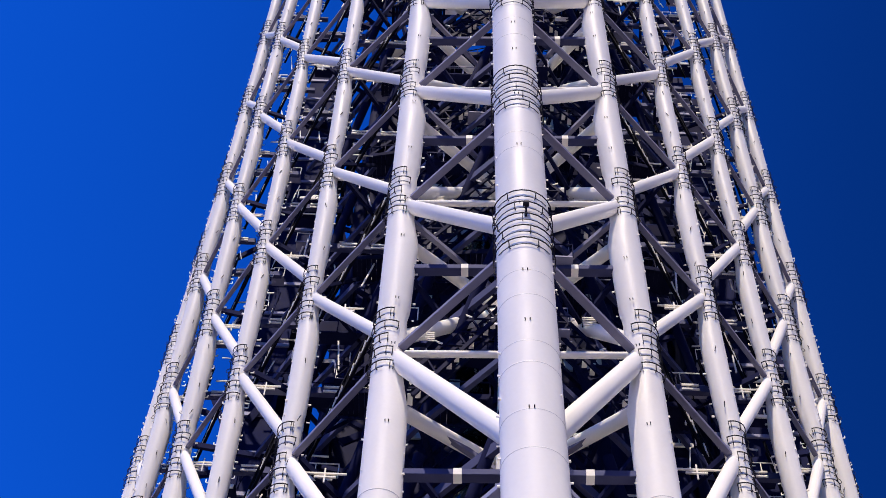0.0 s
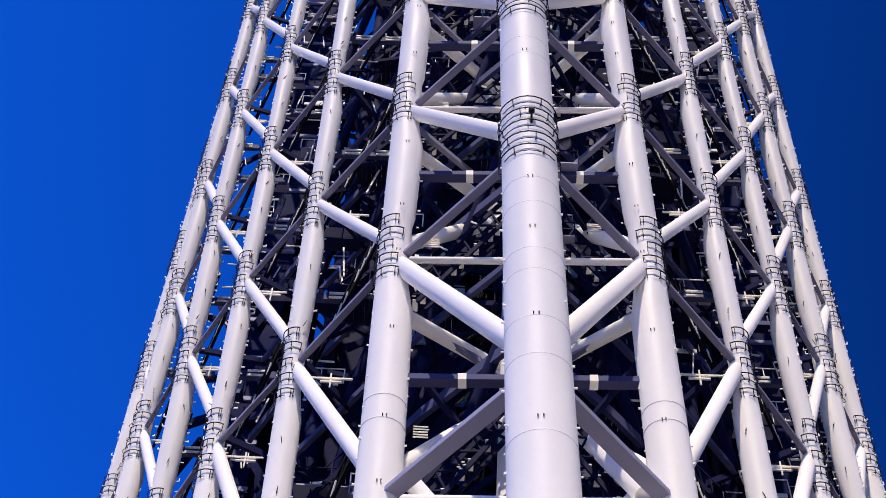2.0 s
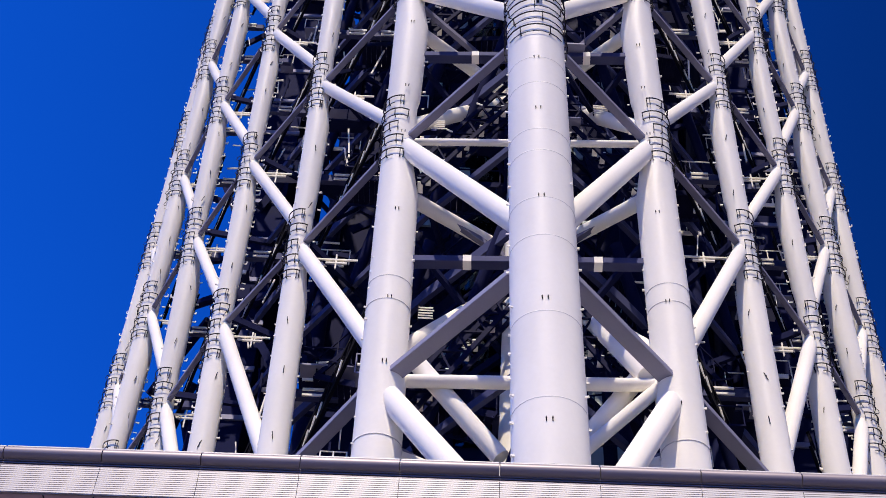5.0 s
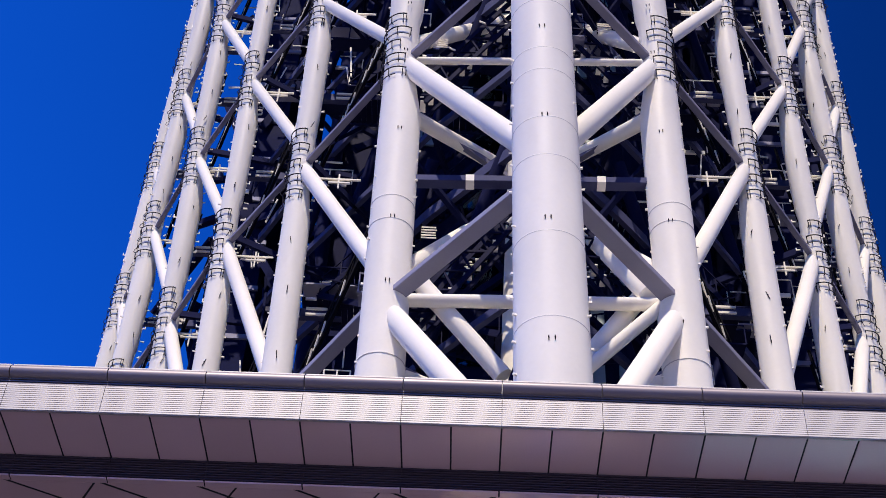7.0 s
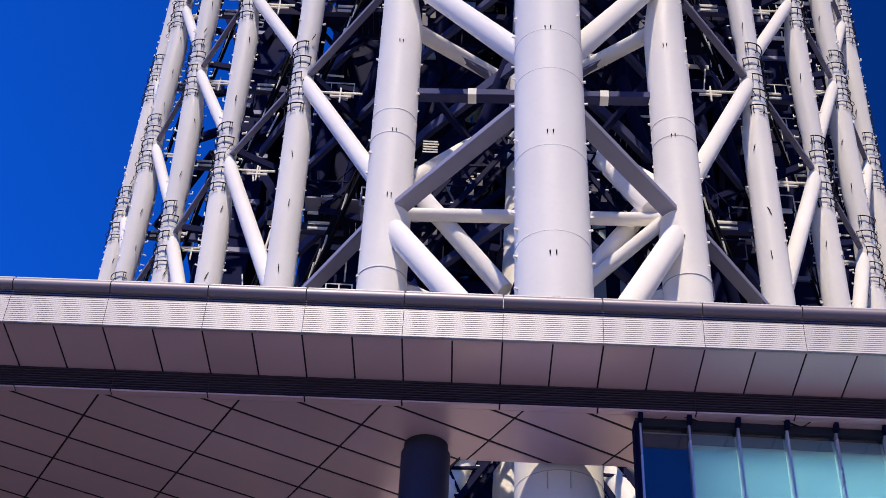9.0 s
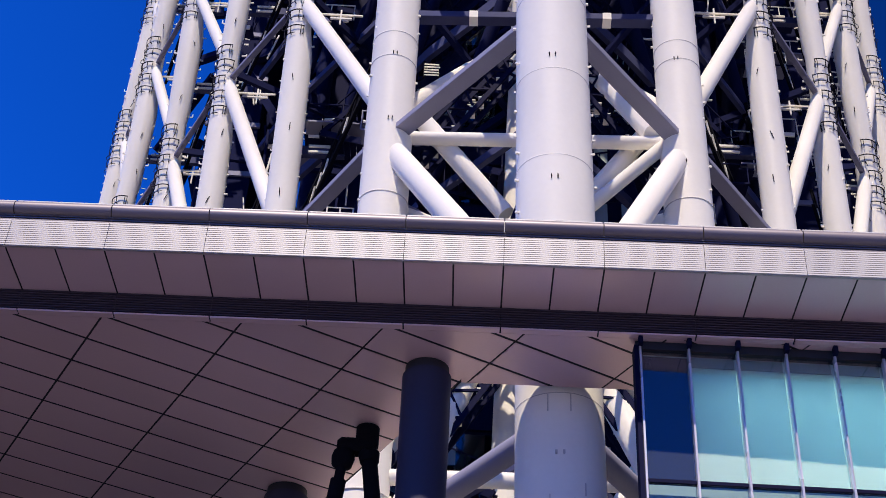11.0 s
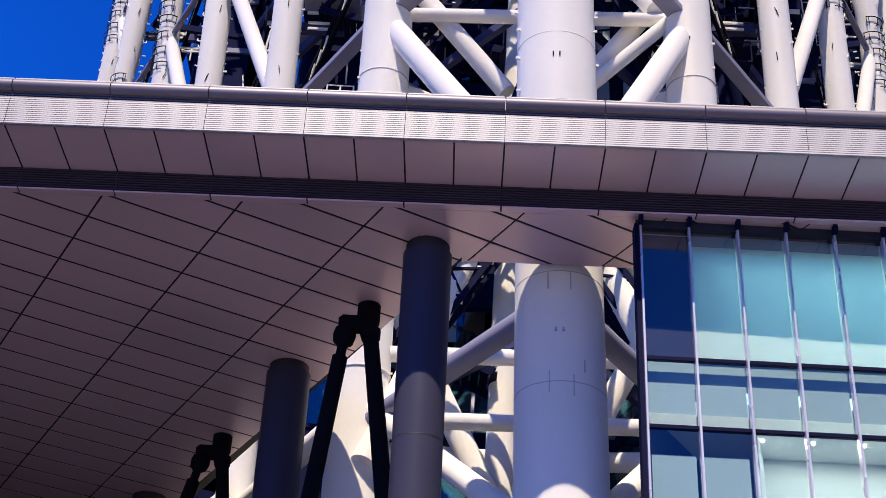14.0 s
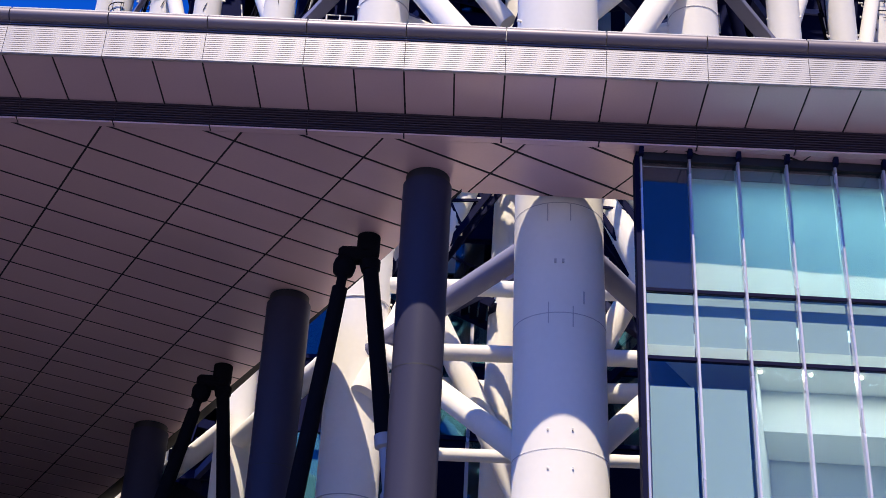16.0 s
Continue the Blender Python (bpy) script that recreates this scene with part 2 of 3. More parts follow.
def hoop(key, z, r, k):
    """Two thin rails bent round a column at a joint, tied by short stiles, with hooks at the far end."""
    c = axis_at(key, z) + outward(key) * 0.16 * girth(key, z)
    front = math.atan2(-c.y, -c.x)
    n, rr = 14, r + 0.14
    if key == "C0":
        lo, span = -100, 200
    else:
        span = 150 - 12 * (k % 3)
        lo = -135 + 6 * (k % 2) if key[0] == "L" else 135 - 6 * (k % 2) - span
    bm = bmesh.new()
    around = [Vector((math.cos(a), math.sin(a), 0)) for a in (front + radians(lo + span * i / n) for i in range(n + 1))]
    drop = Vector((0, 0, 0.44))
    sweep(bm, [c + rr * d for d in around], 0.042)
    sweep(bm, [c + (rr - 0.05) * d - drop for d in (around if (k + len(key)) % 2 else around[3:n - 2])], 0.026)
    for i in range(0, n + 1):
        if i in (0, n) or (i + k) % 4 == 1:
            p = c + rr * around[i]
            bar(bm, p + Vector((0, 0, 0.04)), p - drop * 1.08 - around[i] * 0.05, 0.034)
            bar(bm, p - drop - around[i] * 0.2, p - drop, 0.034)
    far = around[-1] if key[0] == "R" else around[0]
    if key != "C0":
        q = c + (rr + 0.16) * far - drop * 0.4
        turn = [q + 0.2 * (math.cos(a) * Vector((0, 0, 1)) + math.sin(a) * far) for a in (0.0, 0.9, 1.8, 2.7, 3.6, 4.5, 5.4)]
        sweep(bm, turn, 0.028)
    return bm


def studs(key, z0, z1):
    """Small lugs, cleats and hooks up the flanks of a column, closer and longer on the outer ones."""
    bm = bmesh.new()
    rnd = random.Random(sum(map(ord, key)))
    outer = key[1] in "3456"
    z, k = z0, 0
    while z < z1:
        c, r = axis_at(key, z), girth(key, z) * (1.0 if key == "C0" else 0.95)
        front = math.atan2(-c.y, -c.x)
        for s in (-78, 78):
            if rnd.random() < 0.2:
                continue
            a = front + radians(s + rnd.uniform(-14, 14))
            d = Vector((math.cos(a), math.sin(a), 0))
            reach = rnd.uniform(0.05, 0.2 if outer else 0.14)
            tip = c + d * (r + reach)
            bar(bm, c + d * (r - 0.05), tip, rnd.uniform(0.04, 0.08))
            if outer and rnd.random() < 0.45:
                bar(bm, tip - Vector((0, 0, 0.02)), tip + Vector((0, 0, rnd.uniform(0.08, 0.22))), 0.05)
        z += rnd.uniform(0.4, 0.95) if outer else rnd.uniform(0.7, 1.4)
        k += 1
    return bm


def cleats(key):
    """Pairs of short dark cleats up the face of a column, single crooked ones on the flanks."""
    bm = bmesh.new()
    rnd = random.Random(7 * sum(map(ord, key)))
    z = 27.3 if key in ("C0", "L1", "R1") else 25.0 + rnd.uniform(0, 2)
    while z < 125:
        c, r = axis_at(key, z), girth(key, z) + 0.005
        front = math.atan2(-c.y, -c.x)
        pair = key in ("C0", "L1", "R1")
        for s in ((-4.5, 4.5) if pair else (rnd.uniform(-14, 14),)):
            a = front + radians(s)
            d = Vector((math.cos(a), math.sin(a), 0))
            tip = Vector((0 if pair else rnd.uniform(-0.08, 0.08), 0, 0.09 if pair else 0.22))
            bar(bm, c + d * r + tip, c + d * (r + 0.015) - tip, 0.03)
            bar(bm, c + d * r, c + d * (r + 0.07), 0.04)
        z += rnd.choice((5.2, 5.2, 3.4)) if pair else rnd.uniform(2.2, 4.6)
    return bm


for key in COLS:
    bm = lathe(bmesh.new(), column_profile(key), 28 if key in ("C0", "L1", "R1") else 20)
    col = part("column", bm, WHITE, tower, smooth=1.2)
    seams = {"C0": (3.0, 7.5, 12.7, 16.4, 19.7, 23.0, 25.6, 28.2, 31.9, 35.6, 37.6, 40.3, 41.6, 44.6, 46.3, 56.5, 58.0, 69.0, 71.2, 80.0),
             "L1": (8.0, 14.0, 20.5, 27.0, 32.4, 39.2, 40.5), "R1": (8.0, 14.0, 20.5, 27.0, 32.4, 39.3, 40.3)}.get(key, ())
    for z in seams:
        c, rr = axis_at(key, z), girth(key, z) + 0.008
        part("weld_seam", lathe(bmesh.new(), [(c - Vector((0, 0, 0.011)), rr), (c + Vector((0, 0, 0.011)), rr)], 28), SEAM, col)
    part("climbing_stud", studs(key, 20 if key != "C0" else 24, 125), WHITE, col)["kind"] = "stuff"
    part("cleat", cleats(key), IRON, col, "small dark cleats")["kind"] = "stuff"
    for z in levels():
        low = 45
        if low < z < 130:
            for k, dz in enumerate((-2.1, -1.15, -0.2, 0.75, 1.7) if key in ("C0", "L1", "R1") else (-2.9, -1.9, -0.9, 0.2, 1.2)):
                part("rung_hoop", hoop(key, z + dz, girth(key, z + dz) * (0.84 if key != "C0" else 1.0), k), IRON, col)


def brace(name, p, q, r, mat=None):
    return part(name, tube(p, q, r, seg=14), mat or WHITE, tower, smooth=1.2)


for side in (LEFT, RIGHT):
    for inner, outer in zip(side, side[1:]):
        rw, rd = (0.46, 0.66) if inner == "C0" else (0.38, 0.56) if outer in ("L2", "R2") else (0.38, 0.48)
        for k, z in enumerate(levels()):
            if z < 25:
                if 20 < z:
                    brace("diagonal_brace", axis_at(outer, 35.3), axis_at(inner, z + 0.3), rw)
                    # near ring tube takes the shade colour, the others plain white
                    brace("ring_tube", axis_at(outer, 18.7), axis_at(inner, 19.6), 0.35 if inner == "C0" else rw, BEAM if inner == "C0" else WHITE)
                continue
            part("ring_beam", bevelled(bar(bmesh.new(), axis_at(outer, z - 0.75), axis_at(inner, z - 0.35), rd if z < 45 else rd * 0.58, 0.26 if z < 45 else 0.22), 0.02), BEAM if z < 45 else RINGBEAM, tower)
            zs = levels()
            if k + 1 < len(zs):
                brace("diagonal_brace", axis_at(outer, zs[k + 1] - 0.85), axis_at(inner, z + 0.3), rw if z < 45 else rw * 0.87)

# far side of the tower: the same ring turned about its middle, in the shade colour
MID = Vector((3.5, 68, 0))
for side in (LEFT, RIGHT):
    for inner, outer in zip(side[:-1], side[1:-1]):
        def far(key, z):
            p = axis_at(key, z)
            return Vector((2 * MID.x - p.x, 2 * MID.y - p.y, p.z))
        if not (side is RIGHT and inner == "C0"):
            part("far_column", tube(far(inner, 12), far(inner, 125), COLS[inner][4] * 0.8, seg=12), STEEL_SHADE, tower, smooth=1.2)
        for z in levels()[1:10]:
            brace("far_beam", far(outer, z), far(inner, z), 0.25, STEEL_SHADE)
            brace("far_brace", far(outer, z + STEP), far(inner, z), 0.3, STEEL_SHADE)

# inside: core shaft with glazed lift bay, inner columns, platforms, stairs and bracing, their shade put into dark
# colours
rng = random.Random(4)
for (x, y) in ((3.2, 46.0), (-3.0, 50.5), (9.5, 50.0), (-8.5, 60.0), (15.0, 59.0), (3.4, 58.0), (-12.0, 72.0), (19.0, 71.0)):
    part("inner_column", tube(V(x, y, -1.6), V(x * 0.97, y + 1.5, TOP - 8), 0.55, 0.5, seg=14), STEEL_SHADE, tower, smooth=1.2)
# wide core whose near-black colour holds the shade behind the bays
core = part("core_shaft", block(bmesh.new(), -8.3, 14.4, 61.5, 78, EYE - 1.6, TOP - 6), DARK_AND_SHADE, tower, "dark core shaft")
for z in range(6, 128, 3):
    bm = bmesh.new()
    block(bm, 0.2, 5.6, 61.3, 61.45, z + EYE + 0.1, z + EYE + 2.8)
    part("core_window", bm, GLASS_CORE if z % 2 else STEEL_SHADE, core)
for z in range(30, 128, 4):
    for x in (-3.4, -1.0, 7.2, 9.6):
        if rng.random() < 0.55:
            wide, high = rng.uniform(1.2, 2.1), rng.uniform(1.2, 2.4)
            pane = part("core_window", block(bmesh.new(), x, x + wide, 61.28, 61.44, z + EYE, z + EYE + high), SPANDREL, core, "pale teal core window")
            part("window_bar", block(bmesh.new(), x + wide * 0.45, x + wide * 0.45 + 0.1, 61.2, 61.275, z + EYE, z + EYE + high), IRON, pane)
for z in levels()[1:]:
    for dz, w in ((0.0, 0.4), (6.2 if z > 40 else 8.6, 0.6)):
        zz = z + dz
        pts = [axis_at(k, zz) for k in ("L4", "L3", "L2", "L1", "C0", "R1", "R2", "R3", "R4")]
        mid = V(3.3, 60, zz)
        ins = [p + (mid - p) * 0.22 for p in pts]
        ins2 = [p + (mid - p) * 0.5 for p in pts]
        for row, ww in ((ins, w), (ins2, w * 0.8)):
            for p, q in zip(row, row[1:]):
                part("platform_beam", bar(bmesh.new(), p, q, 0.25, ww), GIRDER if row is ins else STEEL_SHADE, tower)
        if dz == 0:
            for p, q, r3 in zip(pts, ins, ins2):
                part("tie_beam", bar(bmesh.new(), p, r3, 0.22, 0.4), STEEL_SHADE, tower)
    # slanting inner tubes between two rings
    pts = [axis_at(k, z) for k in ("L3", "L2", "L1", "C0", "R1", "R2", "R3")]
    for i, (p, q) in enumerate(zip(pts, pts[1:])):
        mid = V(3.3, 60, z)
        a = p + (mid - p) * 0.22
        b = q + (V(3.3, 60, z) - q) * 0.22 + Vector((0, 0, STEP))
        a2 = p + (mid - p) * 0.22 + Vector((0, 0, STEP))
        b2 = q + (mid - q) * 0.22
        m1, m2 = (a, b) if i < 3 else (a2, b2)
        part("inner_brace", tube(m1, m2, 0.3, seg=12), STEEL_SHADE, tower, smooth=1.2)
        part("inner_tie", bar(bmesh.new(), m2 - Vector((0, 0, STEP * 0.5 if i < 3 else -STEP * 0.5)), q if i < 3 else p, 0.2), STEEL_SHADE, tower)
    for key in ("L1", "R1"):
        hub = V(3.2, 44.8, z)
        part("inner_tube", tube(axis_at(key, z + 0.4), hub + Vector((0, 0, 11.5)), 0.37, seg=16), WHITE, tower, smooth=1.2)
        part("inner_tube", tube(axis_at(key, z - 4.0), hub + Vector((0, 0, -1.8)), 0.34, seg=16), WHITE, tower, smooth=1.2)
        part("thin_tie", bar(bmesh.new(), axis_at(key, z - 6.0), hub + Vector((0, 0, -9.5)), 0.24), STEEL_SHADE, tower)
    # straight tie from side to side behind the near column
    part("cross_tie", tube(axis_at("L1", z - 0.6), axis_at("R1", z - 0.6), 0.27 if z < 40 else 0.17, seg=14), WHITE, tower, smooth=1.2)
    # box girder half way up the bay
    if z > 30:
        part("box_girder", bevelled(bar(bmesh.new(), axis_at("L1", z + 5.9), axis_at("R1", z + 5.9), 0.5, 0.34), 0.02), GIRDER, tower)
        # white blocks stand in for sun patches on the shaded girder
        for x in (0.2, 5.6):
            p, q = axis_at("L1", z + 5.9), axis_at("R1", z + 5.9)
            u, v = (x - p.x) / (q.x - p.x), (x + 0.35 - p.x) / (q.x - p.x)
            part("girder_sun_patch", bar(bmesh.new(), p + (q - p) * u, p + (q - p) * v, 0.525, 0.365), WHITE, tower)
    # dark lattice stair frames with pale treads, rising to the middle, and the ties over them
    for sx in (-1, 1):
        p, q = V(3.2 + sx * 5.0, 40.2, z - 1.8), V(3.2 + sx * 0.2, 40.2, z + 6.0)
        up = Vector((sx * 0.85, 0, 0.52)) * 0.95
        deep = Vector((0, 0.9, 0))
        frame_bm, tread_bm = bmesh.new(), bmesh.new()
        for off in (Vector(), up, deep, up + deep):
            bar(frame_bm, p + off, q + off, 0.13, 0.2)
        for k in range(14):
            c, d = p + (q - p) * (k / 14), p + (q - p) * ((k + 1) / 14)
            bar(frame_bm, c if k % 2 else c + up, d + up if k % 2 else d, 0.09)
            bar(frame_bm, c + deep, c + deep + up, 0.09)
            if (k * 7 + int(z)) % 5 < 3:
                bar(tread_bm, c + up * 0.12 - deep * 0.06, c + up * 0.12 + deep * 0.7, 0.24, 0.05)
            if (k * 3 + int(z)) % 4 == 0:
                bar(tread_bm, c + up - deep * 0.1, c + up * 1.35 - deep * 0.1, 0.07)
        flight = part("stair_frame", frame_bm, DARK_AND_SHADE, tower, "dark lattice stair frame")
        part("tread", tread_bm, WHITE, flight)["kind"] = "stuff"
        key = "L1" if sx < 0 else "R1"
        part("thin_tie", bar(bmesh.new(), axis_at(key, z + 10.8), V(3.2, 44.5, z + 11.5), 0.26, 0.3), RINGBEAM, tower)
    # stairs with rails, zigzag between the rings
    for sx in (-1, 1):
        p = V(3.3 + sx * 1.5, 42.5, z)
        q = V(3.3 + sx * 9.5, 47.5, z + 6.2)
        r3 = V(3.3 + sx * 2.5, 44.5, z + STEP)
        for a, b in ((p, q), (q, r3)):
            bm = bmesh.new()
            w = Vector((0, 0.9, 0))
            for off in (-w, w):
                bar(bm, a + off, b + off, 0.08, 0.3)
                bar(bm, a + off + Vector((0, 0, 1.1)), b + off + Vector((0, 0, 1.1)), 0.06)
                for k in range(9):
                    c = a + (b - a) * (k / 8) + off
                    bar(bm, c, c + Vector((0, 0, 1.1)), 0.05)
            for k in range(26):
                c = a + (b - a) * (k / 26)
                bar(bm, c - w, c + w, 0.26, 0.05)
            part("stair_flight", bm, DARK_AND_SHADE, tower, "dark steel stair flight")
    # light trusswork deep inside both flanks, in the shade colour
    for sx in (-1, 1):
        for k in range(13):
            x = 3.3 + sx * rng.uniform(9, 22)
            y = 40 + abs(x - 3.3) * 1.1 + rng.uniform(4, 14)
            zz = z + rng.uniform(0, STEP)
            part("inner_strut", bar(bmesh.new(), V(x, y, zz), V(x + rng.uniform(-4, 4), y + rng.uniform(-1, 3), zz + rng.choice((-5, 0.2, 5, 7))), rng.uniform(0.25, 0.6), rng.uniform(0.25, 0.7)), STEEL_SHADE, tower)
    # grating walkways, rails, pipes and brackets, each coloured as sunlit white or as shaded steel
    for k in range(34):
        x = 3.3 + rng.uniform(-18, 18)
        y = 35.5 + abs(x - 3.3) * 1.05 + rng.uniform(1.5, 8)
        zz = z + rng.choice((0.3, 3.1, 6.4, 9.3)) + rng.uniform(-0.5, 0.5)
        ln = rng.uniform(0.8, 3.6)
        if abs(x - 3.3) < 4 and z < 40:
            continue
        lit = STEEL_SHADE if k % 2 else BEAM if abs(x - 3.3) < 6 else WHITE
        bm = bmesh.new()
        if k % 4 == 3:
            hgt = rng.uniform(1.2, 4.5)
            bar(bm, V(x, y, zz - hgt / 2), V(x + rng.uniform(-.4, .4), y, zz + hgt / 2), 0.11)
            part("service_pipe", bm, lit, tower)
        else:
            block(bm, x - ln / 2, x + ln / 2, y - 0.45, y + 0.45, zz + EYE, zz + EYE + 0.09)
            part("walkway", bm, BEAM if k % 3 == 0 else STEEL_SHADE, tower)
            bm = bmesh.new()
            top = [Vector((x + ln * u, y - 0.45, zz + EYE + 1.1)) for u in (-0.5, 0, 0.5)]
            low = Vector((0, 0, 1.1))
            sweep(bm, [top[0] - low, top[0], top[1], top[1] - low, top[1], top[2], top[2] - low], 0.06)
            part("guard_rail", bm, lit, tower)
            if k % 3 == 1 and abs(x - 3.3) > 6:
                part("cable_tray", block(bmesh.new(), x - ln * 0.4, x + ln * 0.4, y - 0.6, y - 0.5, zz + EYE - 0.28, zz + EYE - 0.02), WHITE, tower)

# stacks of grating slats in the middle bays
for z in levels()[2:10]:
    for x, y in ((-1.2, 39.9), (0.4, 41.9), (6.6, 39.9), (5.3, 41.9)):
        zz = z + rng.uniform(1.8, 4.2)
        wide = rng.uniform(0.3, 0.5)
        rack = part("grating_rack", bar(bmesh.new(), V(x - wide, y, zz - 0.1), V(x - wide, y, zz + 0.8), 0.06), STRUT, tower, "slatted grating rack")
        for k in range(5):
            tip = rng.uniform(0.6, 1.0) * wide
            part("slat", bar(bmesh.new(), V(x - wide, y - 0.06, zz + 0.15 * k), V(x + tip, y - 0.06, zz + 0.15 * k), 0.05, 0.035), WHITE, rack)

# half-way girders with bright flanges, hand rods, ladder frames and thin pipes in the bays between the columns
rng = random.Random(11)
BACK = Vector((0, 1.3, 0))
for side in (LEFT, RIGHT):
    for inner, outer in zip(side[1:5], side[2:6]):
        for z in levels()[2:10]:
            p = axis_at(outer, z + 5.6) + BACK
            q = Vector((axis_at(inner, z + 5.6).x, p.y, p.z))
            along = (q - p).normalized()
            face = Vector((0, -1, 0))
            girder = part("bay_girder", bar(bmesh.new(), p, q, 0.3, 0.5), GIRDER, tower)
            for u in (0.27, 0.66):
                c = p + (q - p) * (u + rng.uniform(-0.04, 0.04))
                ln = rng.uniform(0.35, 0.6)
                for dz in (0.2, -0.14):
                    part("flange", bar(bmesh.new(), c - along * ln + face * 0.19 + Vector((0, 0, dz)), c + along * ln + face * 0.19 + Vector((0, 0, dz)), 0.1, 0.11), WHITE, girder)
            a = axis_at(outer, z - 0.95) + BACK * 0.4
            b = a + along * (q - p).length * rng.uniform(0.45, 0.6)
            rod = part("hand_rod", bar(bmesh.new(), a, b, 0.09), WHITE, tower)
            c = a + (b - a) * 0.62
            part("rod_stile", bar(bmesh.new(), c - Vector((0, 0, rng.uniform(0.5, 1.0))), c + Vector((0, 0, 0.35)), 0.075), WHITE, rod)
            part("rod_stile", bar(bmesh.new(), c - along * 0.5 - Vector((0, 0, 0.24)), c + along * 0.55 - Vector((0, 0, 0.24)), 0.1), WHITE, rod)
            # ladder frame rising towards the middle of the tower
            a, b = axis_at(outer, z + 0.8) + BACK * 2.4, axis_at(inner, z + 9.4) + BACK * 2.4
            run = b - a
            across = Vector((0, 0, 0.95))
            frame_bm, tread_bm = bmesh.new(), bmesh.new()
            for off in (across * 0, across):
                bar(frame_bm, a + off, b + off, 0.16)
            for k in range(18):
                c = a + run * (k / 18)
                bar(frame_bm, c, c + across + run / 18, 0.08)
                if rng.random() < 0.6:
                    bar(tread_bm, c + across * 0.25 + face * 0.1, c + across * 0.75 + run / 30 + face * 0.1, 0.07)
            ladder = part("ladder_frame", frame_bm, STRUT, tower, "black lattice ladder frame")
            part("tread", tread_bm, WHITE, ladder)["kind"] = "stuff"
            for k in range(5):
                c = p + (q - p) * rng.uniform(0.12, 0.88) + BACK * rng.uniform(0.3, 2.6) + Vector((0, 0, rng.uniform(-5, 5)))
                h = rng.uniform(0.4, 1.5)
                lean = Vector((rng.uniform(-0.25, 0.25), 0, 1)) if k < 3 else along * 0.6 + Vector((0, 0, rng.uniform(-0.1, 0.1)))
                part("service_rod", bar(bmesh.new(), c - lean * h, c + lean * h, rng.uniform(0.06, 0.1)), WHITE, tower)

# lower bracing of the near leg, under the canopy
for p, q, r in ((axis_at("L1", 19.7), axis_at("C0", 12.3), 0.34), (axis_at("R1", 19.7), axis_at("C0", 12.3), 0.34),
                (axis_at("L1", 19.1), axis_at("R1", 19.1), 0.27), (axis_at("L1", 15.7), axis_at("R1", 15.7), 0.2),
                (V(1.5, 41.4, 28.4), V(-2.2, 38.9, 17.2), 0.42), (V(4.8, 41.4, 28.2), V(8.7, 38.6, 17.0), 0.5),
                (V(4.69, 41.84, 43.86), V(7.38, 38.60, 36.02), 0.42),
                (V(4.4, 39.5, 32.6), V(7.5, 39.5, 37.2), 0.36), (V(4.9, 39.2, 32.7), V(8.0, 38.6, 35.7), 0.26), (V(1.9, 39.7, 32.6), V(-1.6, 39.5, 37.2), 0.36),
                (V(8.2, 41.0, 25.8), V(3.5, 41.0, 16.6), 0.4), (V(-1.8, 41.0, 24.5), V(3.0, 41.0, 14.5), 0.42), (V(1.75, 42.0, -1.6), V(3.6, 44.6, 100.0), 0.5)):
    brace("leg_brace", p, q, r)
# glazed podium behind the leg
podium = thing("glazed_podium", "dark teal glazed podium with silver mullions behind the tower leg", "building", place=(0, 0, EYE * 0.078))
podium.scale = (0.922, 0.922, 0.922)
for i in range(-5, 12):
    x = 3.0 + i * 1.7
    part("podium_mullion", block(bmesh.new(), x - 0.06, x + 0.06, 47.8, 48.0, 0, 26 + EYE), MULLION, podium)
    for k in range(9):
        z = k * 3.0 + EYE - 1.4
        pane = part("podium_pane", block(bmesh.new(), x + 0.07, x + 1.63, 47.9, 47.95, z + 0.12, z + 2.9), DARK_AND_SHADE if (i * 5 + k * 3) % 4 == 0 else GLASS_CORE, podium)
        pane.visible_shadow = False
for k in range(10):
    z = k * 3.0 + EYE - 1.4
    part("podium_transom", block(bmesh.new(), -5.6, 23.0, 47.82, 47.98, z - 0.08, z + 0.08), STEEL_SHADE, podium)
part("podium_backing", block(bmesh.new(), -5.6, 23.0, 48.4, 48.7, 0, 26 + EYE), ROOM, podium)
# three dark filler blocks beside the core, standing in for the shaded far lattice
for xa, xb in ((-15.6, -12.4), (18.6, 22.4), (23.6, 25.9)):
    sh = part("dark_filler", block(bmesh.new(), xa, xb, 63.5 if xb < 25 else 66.5, 74, EYE + 26, TOP - 6), STEEL_SHADE, tower, "dark filler block in place of the shaded far lattice")
    for z in range(30, 128, 4):
        part("filler_band", block(bmesh.new(), xa - 0.1, xb + 0.1, 63.35 if xb < 25 else 66.35, 63.5 if xb < 25 else 66.5, z + EYE, z + EYE + 0.35), BEAM, sh)


def stand_alone(ob, label, category):
    """A thing fixed to the tower but not part of it, in the tower's own measure."""
    ob.matrix_basis = Matrix.Translation((0, 0, EYE * 0.078)) @ Matrix.Scale(0.922, 4)
    return tagged(ob, label, category)


# small dish on the flank, and a camera box on the near column
p = axis_at("L6", 84.5) + Vector((-0.1, 0.9, 0))
dish = part("dish_antenna", lathe(bmesh.new(), [(p, 0.15), (p + Vector((-0.15, -0.2, 0)), 0.75), (p + Vector((-0.3, -0.4, 0)), 0.8)], 20), IRON, smooth=0.8)
part("dish_arm", bar(bmesh.new(), p, axis_at("L6", 84.5), 0.14), IRON, dish)
stand_alone(dish, "dark round dish antenna on the flank column", "antenna")
